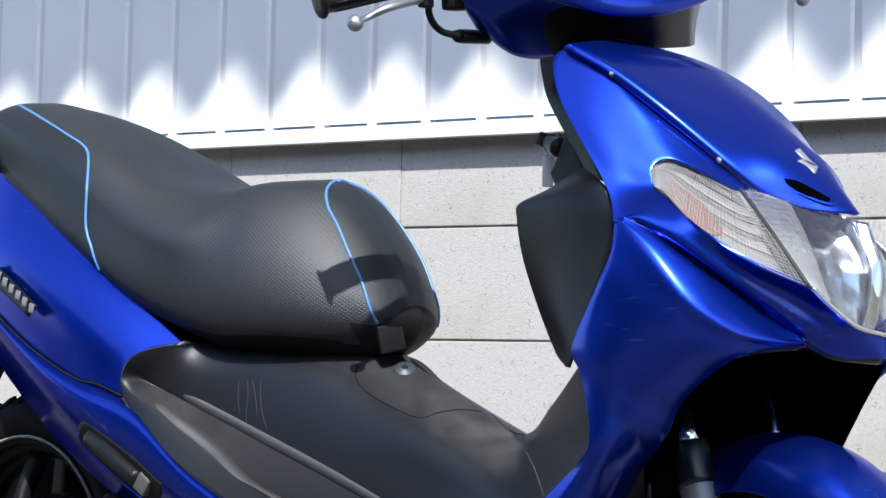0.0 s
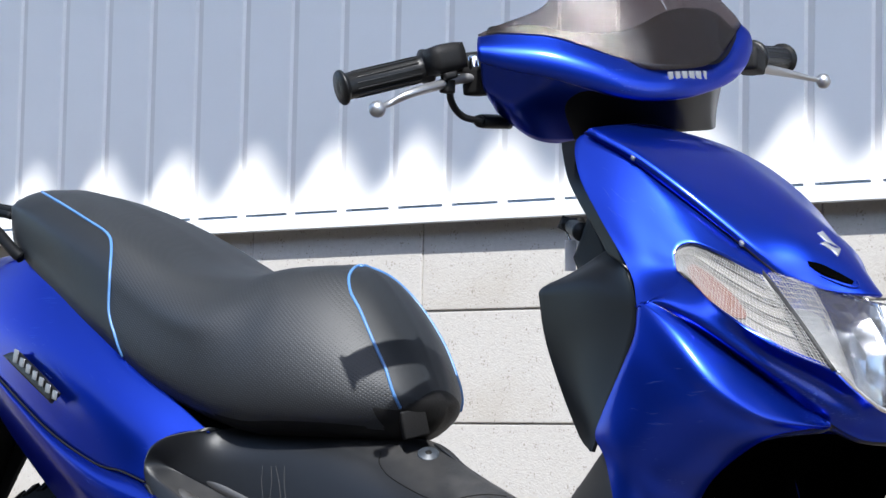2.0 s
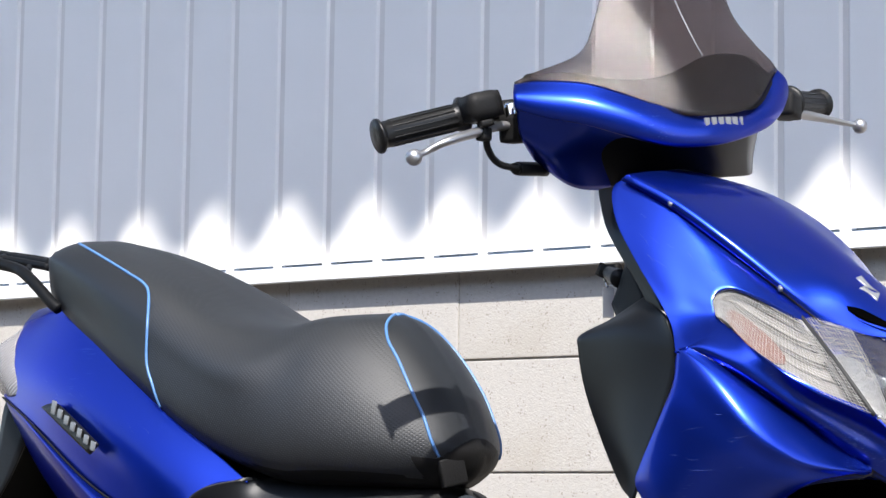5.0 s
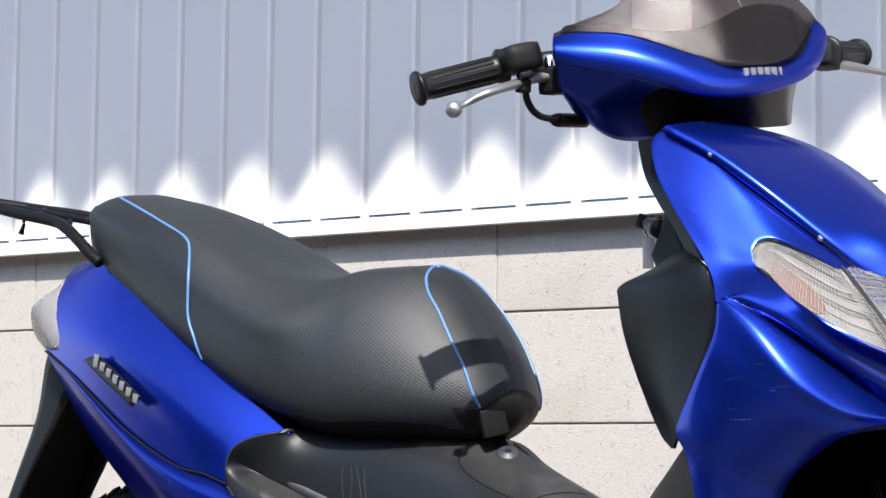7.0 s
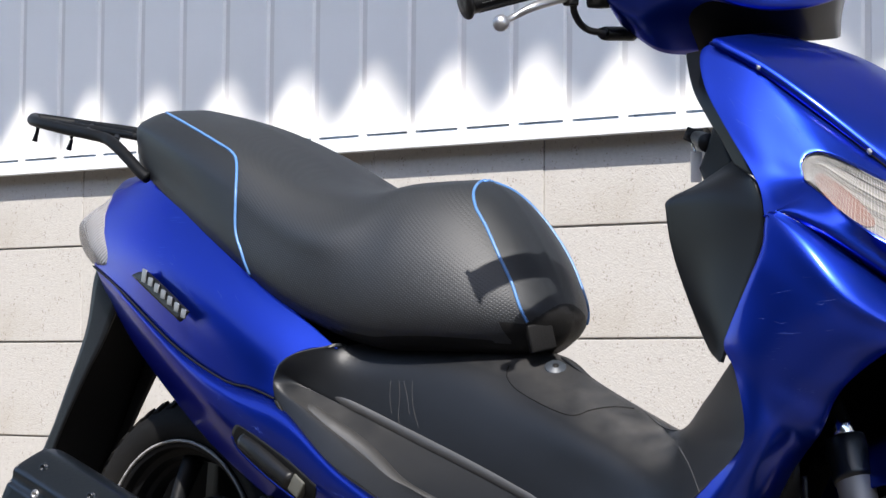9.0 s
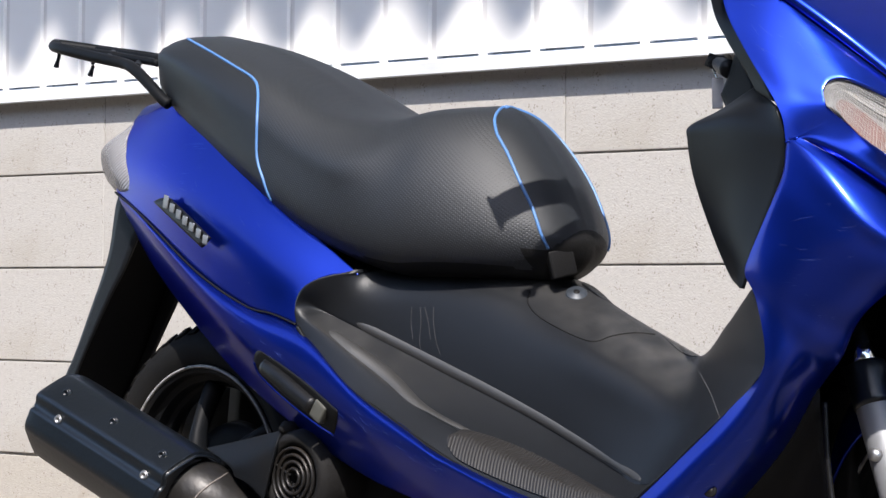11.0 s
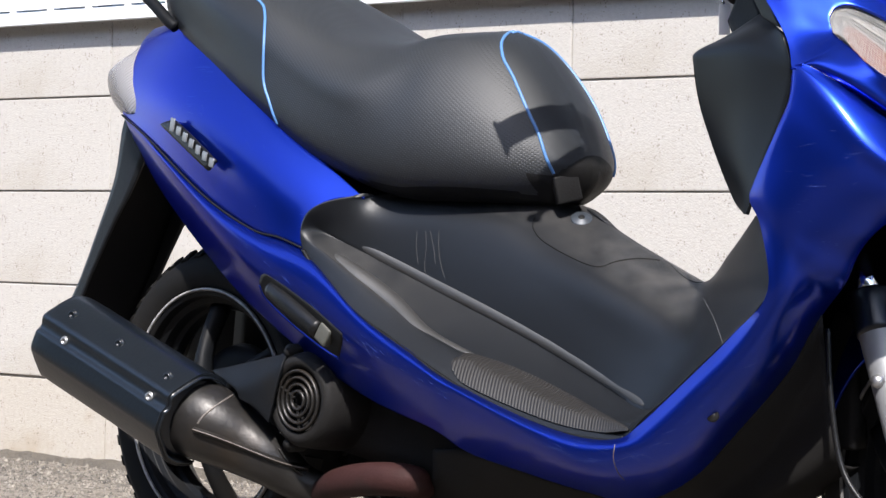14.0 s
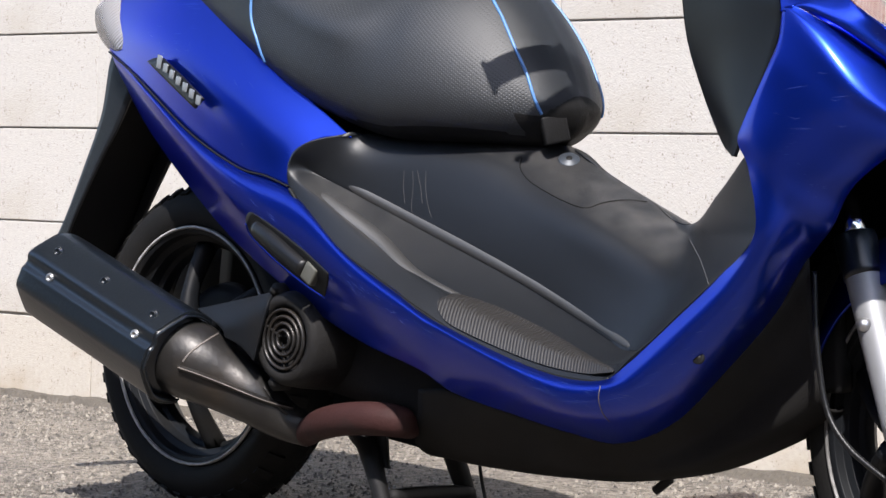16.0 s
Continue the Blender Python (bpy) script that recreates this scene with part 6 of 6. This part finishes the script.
SCRATCH = material("bared pale paint", (0.03, 0.065, 0.30), rough=0.5, vary=0.3)
main_shield = [o for o in scooter.children if o.name == "leg_shield"][0]
main_cowl = [o for o in scooter.children if o.name == "front_cowl"][0]
main_tail = [o for o in scooter.children if o.name == "rear_side_panel"][0]
COWL_TREE, TAIL_TREE = tree_of(main_cowl), tree_of(main_tail)
for owner, tree, corners, n, length, slant, seed in (
        (main_shield, SHIELD_MAIN, [(0.797, -0.220, 0.264), (0.991, -0.220, 0.246), (1.041, -0.200, 0.230), (0.798, -0.200, 0.219)], 40, 0.045, 0.05, 4),
        (main_shield, SHIELD_MAIN, [(0.991, -0.220, 0.252), (1.147, -0.220, 0.368), (1.178, -0.200, 0.351), (1.041, -0.200, 0.236)], 22, 0.028, 0.5, 5),
        (main_shield, SHIELD_MAIN, [(1.185, -0.210, 0.636), (1.268, -0.200, 0.594), (1.284, -0.190, 0.535), (1.156, -0.200, 0.546)], 10, 0.030, -0.5, 6),
        (main_shield, SHIELD_MAIN, [(0.222, -0.180, 0.496), (0.473, -0.200, 0.375), (0.495, -0.200, 0.333), (0.247, -0.180, 0.458)], 16, 0.03, 0.05, 7),
        (main_shield, SHIELD_MAIN, [(0.505, -0.210, 0.373), (0.679, -0.220, 0.304), (0.689, -0.220, 0.287), (0.516, -0.210, 0.348)], 30, 0.016, 0.1, 8),
        (main_cowl, COWL_TREE, [(1.070, -0.150, 0.839), (1.174, -0.140, 0.808), (1.191, -0.150, 0.751), (1.136, -0.180, 0.744)], 9, 0.035, 0.8, 9),
        (main_tail, TAIL_TREE, [(-0.007, -0.120, 0.715), (0.266, -0.160, 0.611), (0.269, -0.170, 0.519), (-0.005, -0.130, 0.657)], 12, 0.030, 0.2, 10)):
    part("scratch", hairlines(tree, corners, n, length, slant, seed), SCRATCH, owner, "fine pale scratches")["kind"] = "stuff"

# badges: plain raised shapes
badge_rows = [[(0.037, -0.150, 0.638), (0.056, -0.152, 0.642), (0.080, -0.155, 0.641)], [(0.110, -0.165, 0.604), (0.125, -0.167, 0.611), (0.138, -0.168, 0.615)], [(0.177, -0.176, 0.571), (0.188, -0.177, 0.578), (0.196, -0.177, 0.584)]]
badge = part("badge", shell(badge_rows, 12, 8, thick=0.003, lift=0.005), RUBBER, scooter, "black badge plate with raised silver shapes")
BADGE_TREE = tree_of(badge)
for k in range(7):
    u = (k + 0.5) / 7
    tall = 1.5 if k == 0 else 1.0
    ctr = laid(BADGE_TREE, [tuple(Vector(badge_rows[0][1]).lerp(Vector(badge_rows[2][1]), u + 0.02))] * 2, 0.0012, 2)
    if ctr:
        dirn = (Vector(badge_rows[2][1]) - Vector(badge_rows[0][1])).normalized()
        m = Matrix.Translation(ctr[0]) @ dirn.to_track_quat("X", "Z").to_matrix().to_4x4()
        part("badge_bar", box((0.0128, 0.0016, 0.0126 * tall), m @ pose(0, 0, 0.001, 0, -12, 0), 0.0016), LETTER, badge)
cowl_tree = tree_of([o for o in scooter.children if o.name == "handlebar_cowl"][0])
brand = laid(cowl_tree, [(1.105, -0.046, 0.948), (1.123, 0.011, 0.957)], 0.0008, 13)
for k in range(0, 12, 2):
    a, b = brand[k], brand[k + 1] if k + 1 < len(brand) else brand[-1]
    dirn = (brand[-1] - brand[0]).normalized()
    m = Matrix.Translation(a.lerp(b, 0.5)) @ dirn.to_track_quat("X", "Z").to_matrix().to_4x4()
    part("cowl_mark", box(((b - a).length * (0.6 if k == 10 else 1.35), 0.003, 0.0098), m, 0.0008), LETTER, scooter, "raised silver mark")


# ---- a plain wall across the yard, behind the viewer
opposite = part("wall_opposite", box((40, 0.2, 4.8), pose(2, -8, 2.4, 0, 0, 4)), material("plain dark wall", (0.05, 0.05, 0.048), rough=0.9, scale=4), None, smooth=False)
tagged(opposite, "plain dark wall across the yard", "wall", kind="structure")

# ---- the blocks of the low wall, laid in straight columns
def block_mesh(height, mat=BLOCK):
    bm = box((0.3985, 0.02, height), pose(0, 0.010, 0), 0.0022)
    me = bpy.data.meshes.new("block")
    bm.to_mesh(me)
    bm.free()
    me.materials.append(mat)
    return me


COURSES = [(0.072, block_mesh(0.197, MUDDY)), (0.275, block_mesh(0.1962)), (0.475, block_mesh(0.1962)), (0.675, block_mesh(0.1962)), (0.872, block_mesh(0.19))]
rng = random.Random(3)
for col in range(-14, 24):
    for z, me in COURSES:
        ob = new("block", me)
        ob.parent = wall
        ob.location = (0.2 + 0.4 * col, rng.uniform(-0.0012, 0.0012), z)
        ob.rotation_euler = (rng.uniform(-0.003, 0.003), rng.uniform(-0.0012, 0.0012), rng.uniform(-0.002, 0.002))

# ---- grit on the asphalt and soil along the foot of the wall
rng = random.Random(11)
verts, faces = [], []
for k in range(30000):
    x, y = rng.uniform(-2.5, 1.9), rng.uniform(-0.45, 1.02)
    r = rng.choice((0.0015, 0.002, 0.002, 0.003, 0.003, 0.004, 0.0055))
    b0 = len(verts)
    a0 = rng.uniform(0, 6.28)
    for q in range(4):
        t = a0 + q * 1.57 + rng.uniform(-0.3, 0.3)
        verts.append((x + r * math.cos(t), y + r * math.sin(t), -0.004))
    verts.append((x + rng.uniform(-r, r) * 0.4, y + rng.uniform(-r, r) * 0.4, r * rng.uniform(0.3, 0.8) - 0.002))
    faces += [(b0 + q, b0 + (q + 1) % 4, b0 + 4) for q in range(4)]
me = bpy.data.meshes.new("grit")
me.from_pydata(verts, [], faces)
GRIT = material("mixed stone grit", (0.15, 0.13, 0.105), rough=0.95, vary=0.3, scale=300)
gn = GRIT.node_tree
island = gn.nodes.new("ShaderNodeNewGeometry")
shade = gn.nodes.new("ShaderNodeValToRGB")
shade.color_ramp.elements[0].color, shade.color_ramp.elements[1].color = (0.045, 0.041, 0.036, 1), (0.25, 0.225, 0.19, 1)
gn.links.new(island.outputs["Random Per Island"], shade.inputs[0])
gn.links.new(shade.outputs[0], gn.nodes["Principled BSDF"].inputs["Base Color"])
me.materials.append(GRIT)
tagged(new("grit", me), "loose pale stone grit on the asphalt", "grit", kind="stuff")
bm = bmesh.new()
rows = []
for i in range(500):
    s = -5 + 12 * i / 499
    w = 0.035 + 0.03 * noise.noise((s * 3.1, 0, 0)) + 0.012 * noise.noise((s * 17, 3, 0))
    h = 0.012 + 0.010 * noise.noise((s * 5, 9, 0)) + 0.005 * noise.noise((s * 31, 5, 0))
    rows.append([bm.verts.new((s, -max(0.008, w), -0.008)), bm.verts.new((s, -max(0.004, w * 0.5), h * 0.7)), bm.verts.new((s, 0.004, h))])
for p, q in zip(rows, rows[1:]):
    for j in range(2):
        bm.faces.new((p[j], q[j], q[j + 1], p[j + 1]))
soil = part("soil", bm, material("dry brown soil", (0.085, 0.074, 0.06), rough=1.0, vary=0.4, scale=120, bump=0.006, bump_scale=150), None, smooth=False)
soil.matrix_world = WALL
tagged(soil, "dry brown soil along the foot of the wall", "soil", kind="stuff")
